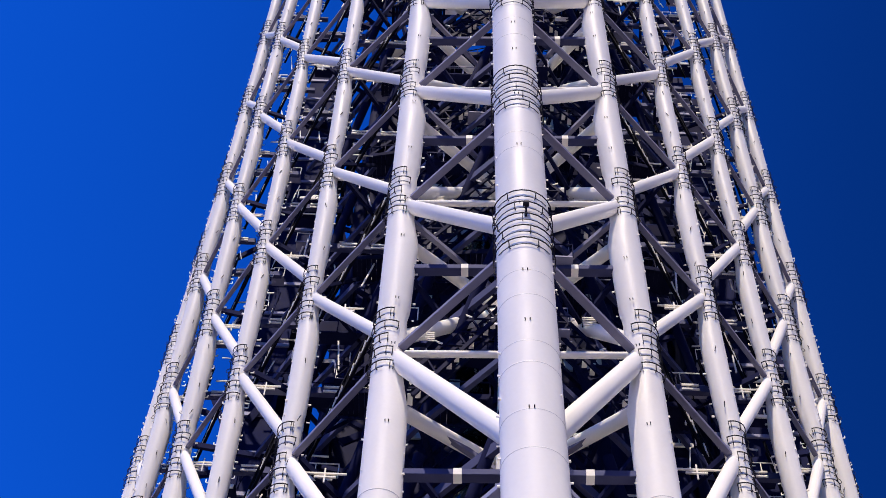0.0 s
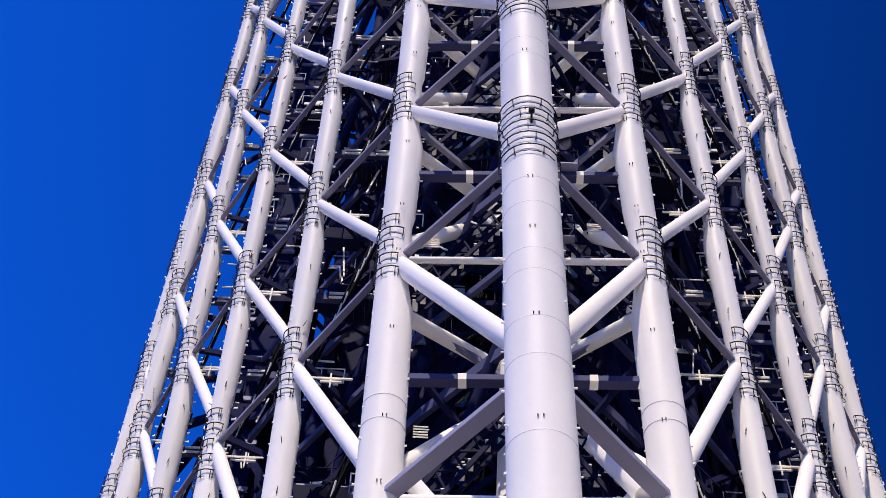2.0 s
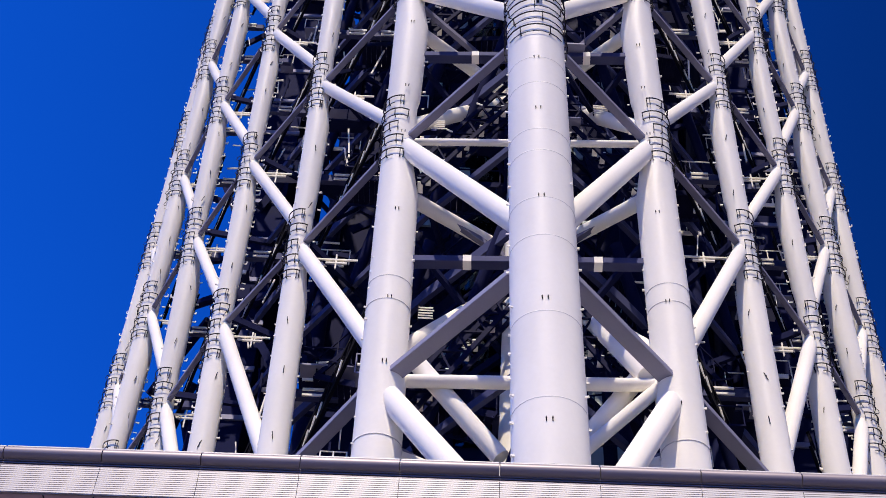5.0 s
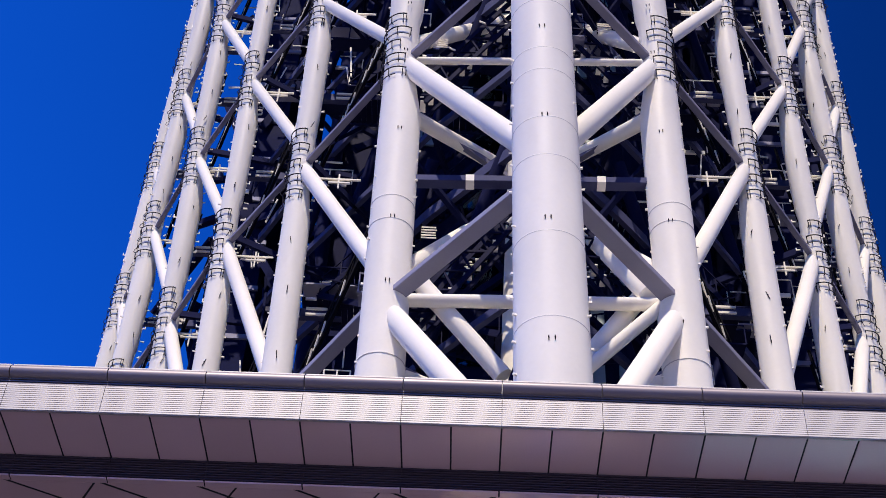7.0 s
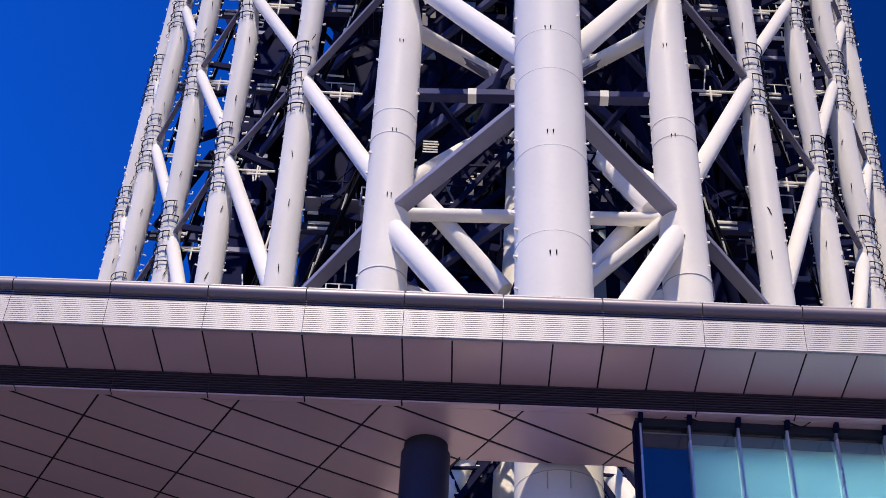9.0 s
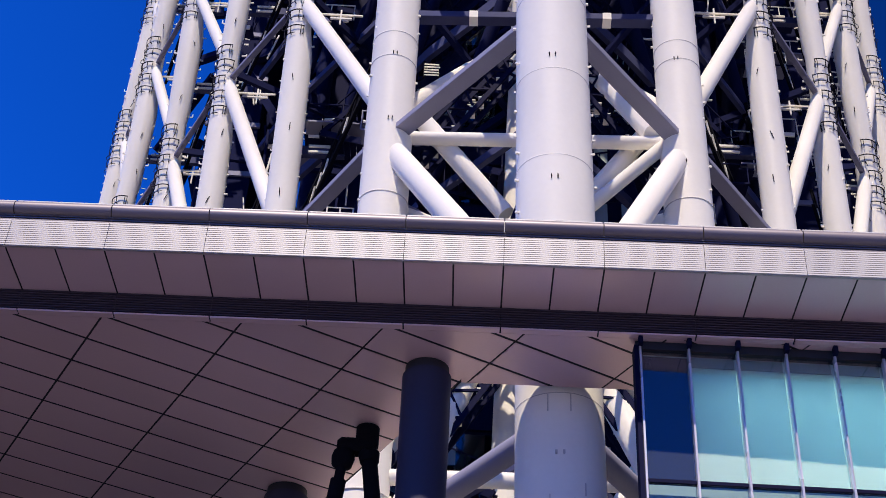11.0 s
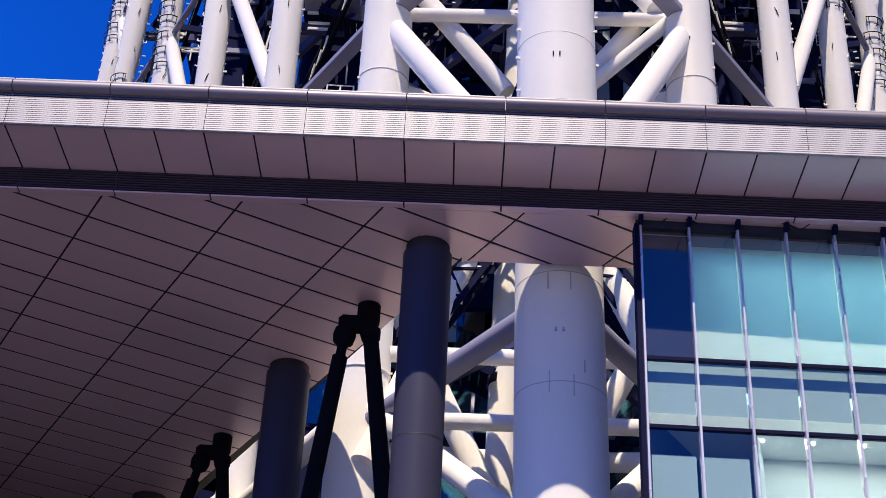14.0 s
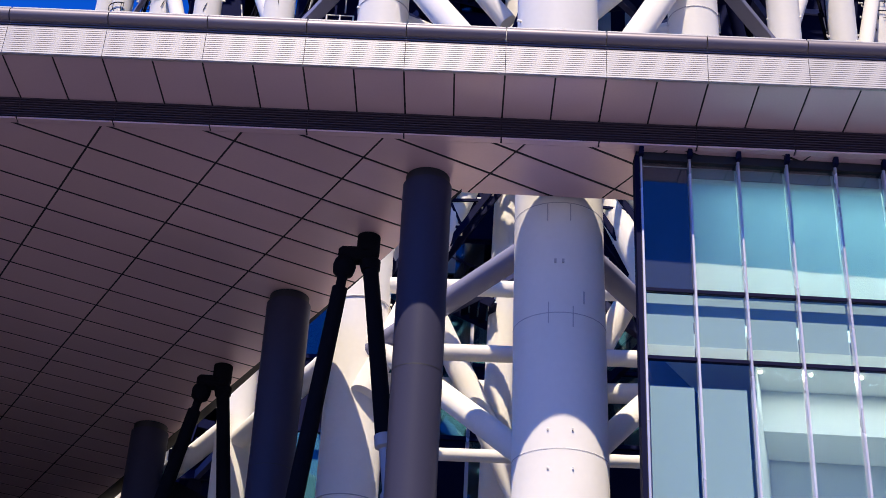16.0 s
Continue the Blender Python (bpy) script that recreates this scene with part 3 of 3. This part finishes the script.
c = axis_at("C0", 50.9) + Vector((0.05, -1.32, 0))
box = part("camera_box", bevelled(block(bmesh.new(), c.x - 0.13, c.x + 0.13, c.y - 0.26, c.y - 0.02, c.z - 0.11, c.z + 0.11), 0.03), IRON)
part("box_bracket", bar(bmesh.new(), c + Vector((0, -0.1, -0.15)), c + Vector((0, 0.15, -0.6)), 0.09), IRON, box)
stand_alone(box, "small black camera box bracketed to the white column", "camera")
# lugs and short rods on the near column
marks = bmesh.new()
for dx, z, h, w in ((-0.1, 17.9, 0.1, 0.06), (0.1, 17.9, 0.1, 0.06), (-0.28, 16.4, 0.6, 0.022), (0.34, 16.3, 0.6, 0.026), (-0.3, 19.4, 0.5, 0.03), (0.3, 19.4, 0.5, 0.03), (0.62, 16.9, 0.35, 0.035),
                    (-0.3, 13.2, 0.05, 0.04), (0.3, 13.2, 0.05, 0.04), (-0.3, 12.2, 0.05, 0.04), (0.3, 12.2, 0.05, 0.04)):
    c = axis_at("C0", z)
    ang = math.atan2(-c.y, -c.x) + math.asin(dx / 1.22)
    q = c + Vector((math.cos(ang), math.sin(ang), 0)) * 1.235
    bar(marks, q - Vector((0, 0, h / 2)), q + Vector((0, 0, h / 2)), w)
part("column_lug", marks, SEAM, tower)["kind"] = "stuff"


# ---- canopy ----
CANOPY_TURN = radians(-1.3)
SOF = 18.2 + EYE                    # soffit height
canopy = thing("entrance_canopy", "broad flat canopy with pale ribbed edge and grey panelled underside", "canopy", kind="structure", turn=CANOPY_TURN)
MOD = 2.25
Y_FACE, Z_PAN = 24.62, 18.78 + EYE
Z_WT, Z_CAP0, Z_CAP1 = 19.52 + EYE, 19.72 + EYE, 20.02 + EYE
Y_STEP = 26.42
X0 = -1.65
N0, N1 = -9, 9
# cap, pale ribbed band, dark slots
bm = bmesh.new()
prof = []
ccy, ccz, cr = Y_FACE + 0.02, (Z_CAP0 + Z_CAP1) / 2, 0.16
for a in range(-90, 181, 30):
    prof.append((ccy - cr * math.cos(radians(a)), ccz + cr * math.sin(radians(a))))
prof.append((Y_FACE + 0.5, ccz + 0.1))
prof.append((Y_FACE + 0.5, ccz - cr))
for x in (0.012, MOD - 0.012):
    ring = [bm.verts.new((x, y, z)) for y, z in prof]
    bm.faces.new(ring if x < 1 else ring[::-1])
    if x > 1:
        for i in range(len(prof)):
            j = (i + 1) % len(prof)
            bm.faces.new((first[i], first[j], ring[j], ring[i]))
    first = ring
bmesh.ops.recalc_face_normals(bm, faces=bm.faces[:])
cap_me = mesh_of(bm, "edge_cap", CAPMETAL, 0.7)
# sunlit line along the cap, put in as a pale strip
rim_me = mesh_of(bevelled(block(bmesh.new(), 0.012, MOD - 0.012, Y_FACE - 0.03, Y_FACE + 0.5, Z_CAP1 + 0.006, Z_CAP1 + 0.05), 0.01), "cap_rim", FASCIA)
bm = bmesh.new()
ribs = 13
rib_h = (Z_WT - Z_PAN) / ribs
for i in range(ribs):
    z = Z_PAN + i * rib_h
    block(bm, 0.006, MOD - 0.006, Y_FACE, Y_FACE + 0.06, z + 0.017, z + rib_h)
block(bm, 0.006, MOD - 0.006, Y_FACE + 0.02, Y_FACE + 0.09, Z_PAN, Z_WT)
rib_me = mesh_of(bm, "ribbed_panel", FASCIA)
bm = bmesh.new()
for i in range(3):
    z = Z_WT + 0.03 + i * 0.065
    block(bm, 0.0, MOD, Y_FACE + 0.03, Y_FACE + 0.12, z, z + 0.028)
slot_me = mesh_of(bm, "edge_slat", CAPMETAL)
bm = bevelled(block(bmesh.new(), 0.02, MOD / 2 - 0.02, 0.02, Y_STEP - Y_FACE - 0.1, 0, 0.014), 0.004)
under_me = mesh_of(bm, "underside_panel", UNDER)
bm = bmesh.new()
for i in range(8):
    z = SOF + 0.11 + i * (Z_PAN - SOF - 0.1) / 8
    block(bm, 0.005, MOD - 0.005, Y_STEP - 0.05 - 0.012 * i, Y_STEP + 0.05, z, z + 0.022)
louv_me = mesh_of(bm, "louvre_blade", LOUVRE)
bm = bevelled(block(bmesh.new(), 0.018, MOD - 0.018, Y_STEP - 0.1, Y_STEP + 0.09, SOF - 0.004, SOF + 0.04), 0.006)
strip_me = mesh_of(bm, "edge_strip", SOFFIT)
for k in range(N0, N1):
    x = X0 + k * MOD
    piece("edge_cap", cap_me, canopy, (x, 0, 0))
    piece("cap_rim", rim_me, canopy, (x, 0, 0))
    piece("ribbed_panel", rib_me, canopy, (x, 0, 0))
    piece("edge_slat", slot_me, canopy, (x, 0, 0))
    piece("louvre_blade", louv_me, canopy, (x, 0, 0))
    piece("edge_strip", strip_me, canopy, (x, 0, 0))
    for j in (0, 1):
        piece("underside_panel", under_me, canopy, (x + j * MOD / 2, Y_FACE, Z_PAN))
XA, XB = X0 + N0 * MOD, X0 + N1 * MOD
# backing and roof
bm = bmesh.new()
block(bm, XA, XB, Y_FACE + 0.1, Y_STEP + 0.05, Z_PAN + 0.011, Z_CAP0)
block(bm, XA, XB, Y_STEP + 0.06, Y_STEP + 0.2, SOF + 0.09, Z_CAP0)
part("canopy_backing", bm, JOINT, canopy)

# soffit field: tiles laid askew to the edge
TA, TB = 1.1289, 2.838
T_ORG = (-8.06, 26.625)
TILE_TURN = radians(-61.0)
# outline of the soffit in the canopy's own plan
c_, s_ = math.cos(CANOPY_TURN), math.sin(CANOPY_TURN)


def own(x, y):
    return (c_ * x + s_ * y, -s_ * x + c_ * y)


# (the field narrows towards the tower)
OUT = [(XA, Y_STEP + 0.1), own(4.62, 26.4), own(4.62, 28.62), own(0.38, 28.7), own(-1.25, 31.6), own(-5.6, 39.8), own(-13.2, 54.1), (XA, 54.6)]
OUT[1] = (OUT[1][0], Y_STEP + 0.1)


def clipped(poly, a, b):
    """The part of a flat polygon to the left of the line from a to b."""
    res = []
    for i, p in enumerate(poly):
        q = poly[(i + 1) % len(poly)]
        sp = (b[0] - a[0]) * (p[1] - a[1]) - (b[1] - a[1]) * (p[0] - a[0])
        sq = (b[0] - a[0]) * (q[1] - a[1]) - (b[1] - a[1]) * (q[0] - a[0])
        if sp >= 0:
            res.append(p)
        if sp * sq < 0:
            t = sp / (sp - sq)
            res.append((p[0] + t * (q[0] - p[0]), p[1] + t * (q[1] - p[1])))
    return res


def pieces_of(poly, convex_parts):
    for conv in convex_parts:
        p = poly
        for i in range(len(conv)):
            if len(p) < 3:
                break
            p = clipped(p, conv[i], conv[(i + 1) % len(conv)])
        if len(p) >= 3:
            yield p


# two convex fields: the strip in front of the tower, and the wide field beside it
XS = OUT[3][0]
FIELDS = [[(OUT[1][0], OUT[0][1]), (XB, OUT[0][1]), (XB, 27.3), (OUT[1][0], 27.3)], [(XS, OUT[0][1]), OUT[1], OUT[2], OUT[3]], [OUT[0], (XS, OUT[0][1]), OUT[3], OUT[4], OUT[5], OUT[6], OUT[7]]]
tu = Vector((math.cos(TILE_TURN - CANOPY_TURN), math.sin(TILE_TURN - CANOPY_TURN), 0))
tv = Vector((-tu.y, tu.x, 0))
ORG = Vector((*own(T_ORG[0], T_ORG[1]), 0))
GAP, GAPU = 0.026, 0.042
for i in range(-40, 40):
    for j in range(-14, 14):
        c = [ORG + tu * (TA * (i + a)) + tv * (TB * (j + b)) for a, b in ((GAPU / TA, GAP / TB), (1 - GAPU / TA, GAP / TB), (1 - GAPU / TA, 1 - GAP / TB), (GAPU / TA, 1 - GAP / TB))]
        mid = (c[0] + c[2]) / 2
        if mid.x < -30 or mid.y > 57 or mid.y < 23 or mid.x > 19:
            continue
        quad = [p.to_2d()[:] for p in c]
        got = list(pieces_of(quad, FIELDS))
        if not got:
            continue
        bm = bmesh.new()
        for poly in got:
            lo = [bm.verts.new((x, y, SOF)) for x, y in poly]
            hi = [bm.verts.new((x, y, SOF + 0.012)) for x, y in poly]
            bm.faces.new(lo[::-1])
            bm.faces.new(hi)
            for k in range(len(lo)):
                m2 = (k + 1) % len(lo)
                bm.faces.new((lo[k], lo[m2], hi[m2], hi[k]))
        bmesh.ops.dissolve_degenerate(bm, dist=1e-5, edges=bm.edges[:])
        part("soffit_tile", bm, SOFFIT, canopy)
bm = bmesh.new()
for fld, thick in zip(FIELDS, (0.6, 0.6, 0.08)):
    lo = [bm.verts.new((x, y, SOF + 0.009)) for x, y in fld]
    hi = [bm.verts.new((x, y, SOF + thick)) for x, y in fld]
    bm.faces.new(lo[::-1])
    bm.faces.new(hi)
    for k in range(len(lo)):
        m2 = (k + 1) % len(lo)
        bm.faces.new((lo[k], lo[m2], hi[m2], hi[k]))
part("soffit_backing", bm, JOINT, canopy)
# raised unseen kerb over the back edge, sized for the shadow line on the near column
bm = block(bmesh.new(), -3.0, OUT[2][0], OUT[3][1] - 0.5, OUT[3][1] - 0.05, SOF + 0.6, 19.0 + EYE)
part("shadow_kerb", bm, ROOFING, canopy)
# lobby walls that close the space under the canopy, coloured for its deep shade
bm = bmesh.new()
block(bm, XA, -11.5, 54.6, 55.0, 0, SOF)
# unseen end wall, added to keep side light off the soffit
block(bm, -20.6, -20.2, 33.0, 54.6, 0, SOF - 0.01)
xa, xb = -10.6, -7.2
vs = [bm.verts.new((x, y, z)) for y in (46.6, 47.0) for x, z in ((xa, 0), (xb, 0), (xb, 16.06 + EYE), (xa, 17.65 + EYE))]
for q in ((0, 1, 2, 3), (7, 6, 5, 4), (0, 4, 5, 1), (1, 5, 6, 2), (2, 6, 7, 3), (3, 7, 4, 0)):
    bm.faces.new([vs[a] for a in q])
tagged(part("wall_lobby", bm, LOBBY), "lobby wall coloured near black for shade, with an added end wall", "wall", kind="structure")


# ---- canopy columns ----
def canopy_column(x, y, r, lean=(0, 0)):
    e = thing("canopy_column", "dark grey painted round steel column with black recessed head", "column", "columns under the canopy", place=(x, y, 0))
    z1 = SOF - 0.02
    bm = lathe(bmesh.new(), [(Vector((lean[0] * z1, lean[1] * z1, 0)), r * 0.9), (Vector((0, 0, z1 - 0.25)), r)], 36)
    shaft = part("shaft", bm, COLGREY, e, smooth=1.2)
    for z in (5.0, 8.2, 11.4, 14.6):
        k = 1 - z / z1
        bm = lathe(bmesh.new(), [(Vector((lean[0] * z1 * k, lean[1] * z1 * k, z - 0.012)), r * (1 - 0.1 * k) + 0.004), (Vector((lean[0] * z1 * k, lean[1] * z1 * k, z + 0.012)), r * (1 - 0.1 * k) + 0.004)], 36)
        part("seam", bm, BLACKCOL, shaft)
    part("head", lathe(bmesh.new(), [(Vector((0, 0, z1 - 0.25)), r * 0.9), (Vector((0, 0, z1)), r * 0.9)], 32), BLACKCOL, e, smooth=1.2)
    return e


canopy_column(-0.457, 28.15, 0.588, (0.006, 0))
canopy_column(-4.25, 34.75, 0.62, (0.006, 0))
canopy_column(-9.75, 44.9, 0.64, (0.004, 0))


def v_strut(x, y, feet):
    e = thing("v_strut", "dark steel strut pair with pinned joints under the canopy", "strut", "strut pairs", place=(x, y, 0))
    top = Vector((0, 0, SOF - 0.05))
    part("socket", lathe(bmesh.new(), [(Vector((0.2, 0, SOF - 0.55)), 0.3), (Vector((0.2, 0, SOF - 0.02)), 0.3)], 20), STRUT, e, smooth=0.8)
    part("bracket", bevelled(block(bmesh.new(), -0.55, 0.45, -0.26, 0.26, SOF - 0.78, SOF - 0.4), 0.1), STRUT, e)
    for dx, f in zip((-0.36, 0.28), feet):
        p = Vector((dx, 0, SOF - 0.82))
        q = Vector(f) - Vector((x, y, 0))
        d = (q - p).normalized()
        ball = dx < 0
        leg = part("leg", tube(p + d * (0.75 if ball else 0.15), q, 0.2, 0.22, seg=18), STRUT, e, smooth=1.2)
        head = [(p - d * 0.2, 0.15), (p - d * 0.05, 0.27), (p + d * 0.1, 0.3), (p + d * 0.32, 0.26), (p + d * 0.42, 0.13), (p + d * 0.8, 0.13)] if ball else [(p - d * 0.2, 0.16), (p - d * 0.05, 0.28), (p + d * 0.2, 0.24)]
        part("pin_joint", lathe(bmesh.new(), head, 16), STRUT, leg, smooth=0.8)
        part("foot_joint", lathe(bmesh.new(), [(q - d * 0.1, 0.25), (q + d * 0.2, 0.25), (q + d * 0.25, 0.15), (q + d * 1.3, 0.15), (q + d * 1.4, 0.22), (q + d * 1.8, 0.22)], 16), JOINTGREY, leg, "light grey foot joint", smooth=0.8)
    return e


v_strut(-2.13, 31.1, (V(-3.25, 31.1, 10.0), V(-1.15, 31.1, 12.6)))
v_strut(-6.85, 39.6, (V(-8.1, 39.6, 13.0), V(-6.0, 39.6, 13.0)))

# ---- glazed building ----
GX, GY = 4.43, 26.55
BAY, BAYS = 1.12, 14
ROWZ = [(14.64, 18.02), (13.0, 14.56), (8.6, 12.92), (7.0, 8.5), (2.4, 6.9), (-1.5, 2.3)]
bldg = thing("glazed_building", "glass curtain wall building with silver mullions under the canopy", "building", place=(GX, GY, 0))


def gpart(name, bm, mat, parent=None, label="", smooth=None):
    ob = part(name, bm, mat, parent or bldg, label, smooth)
    if parent is None:
        ob.matrix_parent_inverse = Matrix.Translation((-GX, -GY, 0))
    return ob


XR = GX + BAY * BAYS
def prism(poly, z0, z1):
    bm = bmesh.new()
    lo = [bm.verts.new((x, y, z0)) for x, y in poly]
    hi = [bm.verts.new((x, y, z1)) for x, y in poly]
    bm.faces.new(lo[::-1])
    bm.faces.new(hi)
    for k in range(len(lo)):
        m = (k + 1) % len(lo)
        bm.faces.new((lo[k], lo[m], hi[m], hi[k]))
    return bm


# the side runs back along the tower's notch
gpart("corner_post", block(bmesh.new(), GX - 0.14, GX - 0.04, GY - 0.1, GY + 0.25, 0, 18.05 + EYE), DARK_AND_SHADE)
gpart("side_wall", prism([(GX - 0.04, GY + 0.26), (GX + 0.1, GY + 0.26), (GX + 2.5, GY + 4.0), (GX + 2.36, GY + 4.0)], 0, 18.05 + EYE), LOUVRE)
gpart("rear_wall", block(bmesh.new(), GX + 2.3, XR, GY + 4.0, GY + 4.2, 0, 18.05 + EYE), ROOM)
gpart("end_wall", block(bmesh.new(), XR, XR + 0.2, GY, GY + 4.2, 0, 18.05 + EYE), ROOM)
gpart("roof_slab", prism([(GX + 0.7, 27.32), (XR, 27.32), (XR, GY + 4.2), (GX + 2.5, GY + 4.2)], 18.06 + EYE, 19.3 + EYE), ROOFING)
for z in (18.0, 13.7, 7.6, 2.0):
    gpart("floor_slab", prism([(GX + 0.12, GY + 0.25), (XR, GY + 0.25), (XR, GY + 3.95), (GX + 2.5, GY + 3.95)], z + EYE - 0.35, z + EYE), ROOM)
for k in range(BAYS + 1):
    x = GX + k * BAY
    m = gpart("mullion", bevelled(block(bmesh.new(), x - 0.026, x + 0.026, GY - 0.13, GY + 0.06, 0, 18.05 + EYE), 0.008), MULLION)
    part("mullion_head", bevelled(block(bmesh.new(), x - 0.05, x + 0.05, GY - 0.28, GY - 0.1, 18.0 + EYE, 18.25 + EYE), 0.01), DARK_AND_SHADE, m)
gpart("head_rail", block(bmesh.new(), GX - 0.1, XR, GY - 0.05, GY + 0.2, 17.98 + EYE, 18.19 + EYE), BLACKCOL)
for (za, zb), (zc, zd) in zip(ROWZ, ROWZ[1:]):
    gpart("transom", block(bmesh.new(), GX, XR, GY - 0.03, GY + 0.1, zd + EYE, za + EYE), DARK_AND_SHADE)
for row, (za, zb) in enumerate(ROWZ):
    for k in range(BAYS):
        x = GX + k * BAY
        p = gpart("pane", block(bmesh.new(), x + 0.04, x + BAY - 0.04, GY + 0.02, GY + 0.035, za + EYE + 0.005, zb + EYE - 0.005), GLASS)
        p.visible_shadow = False
        if row == 0 and k > 0:
            rb = part("roller_blind", block(bmesh.new(), x + 0.012, x + BAY - 0.012, GY + 0.22, GY + 0.24, 14.66 + EYE, 17.7 + EYE), BLIND)
            tagged(rb, "pale green roller blind drawn down behind the glass", "blind", "roller blinds")
            # darker top band: shade on the blind's upper edge put into the colour
            part("blind_top_shade", block(bmesh.new(), x + 0.04, x + BAY - 0.04, GY + 0.2, GY + 0.26, 17.7 + EYE, 17.97 + EYE), BLINDTOP, rb)
        # added dark sheet standing in for the unlit room behind the first bay
        if row == 0 and k == 0:
            gpart("dark_room_sheet", block(bmesh.new(), x + 0.03, x + BAY + 0.02, GY + 0.24, GY + 0.27, 14.7 + EYE, 17.97 + EYE), COLGREY)
        if row == 1:
            gpart("spandrel", block(bmesh.new(), x + 0.03, x + BAY - 0.03, GY + 0.2, GY + 0.24, 13.36 + EYE, 14.08 + EYE), SPANDREL)
            gpart("sill_panel", block(bmesh.new(), x + 0.03, x + BAY - 0.03, GY + 0.17, GY + 0.23, 13.0 + EYE, 13.355 + EYE), BLIND)
            gpart("slab_edge", block(bmesh.new(), x + 0.004, x + BAY - 0.004, GY + 0.26, GY + 0.3, 14.0 + EYE, 14.72 + EYE), SPANDREL)
        if row == 2 and k < 2:
            gpart("blind", block(bmesh.new(), x + 0.05, x + BAY - 0.05, GY + 0.3, GY + 0.33, 8.6 + EYE, 12.45 + EYE), SPANDREL)
        if row == 2 and k > 1:
            gpart("downlight", lathe(bmesh.new(), [(V(x + 0.5, GY + 1.2, 13.3), 0.04), (V(x + 0.5, GY + 1.2, 13.36), 0.04)], 12), LAMPGLOW)
# plasterboard partition and bulkhead seen in the lit rooms
gpart("partition", prism([(GX + 2.3, GY + 0.4), (GX + 2.42, GY + 0.4), (GX + 3.5, GY + 3.9), (GX + 3.38, GY + 3.9)], 8.0 + EYE, 13.34 + EYE), ROOM)
gpart("bulkhead", block(bmesh.new(), GX + 2.9, XR, GY + 2.2, GY + 3.9, 12.35 + EYE, 13.34 + EYE), ROOM)
lamp = bpy.data.lights.new("room_ceiling_lamp", "AREA")
lamp.shape, lamp.size, lamp.size_y, lamp.energy, lamp.color = "RECTANGLE", 12.0, 0.5, 190, (1.0, 0.9, 0.78)
lamp_ob = new("room_ceiling_lamp", lamp)
lamp_ob.matrix_world = look(V(GX + 9.0, GY + 1.2, 13.28), V(GX + 9.0, GY + 1.21, 10))
# added fill lamp that brightens the blinds from behind; no fitting stands there
fill_lamp = bpy.data.lights.new("blind_fill_lamp", "AREA")
fill_lamp.shape, fill_lamp.size, fill_lamp.size_y, fill_lamp.energy, fill_lamp.color = "RECTANGLE", 14.0, 0.8, 620, (0.9, 0.98, 1.0)
fill_ob = new("blind_fill_lamp", fill_lamp)
fill_ob.matrix_world = look(V(GX + 8.6, GY + 1.6, 17.6), V(GX + 8.6, GY + 1.61, 10))
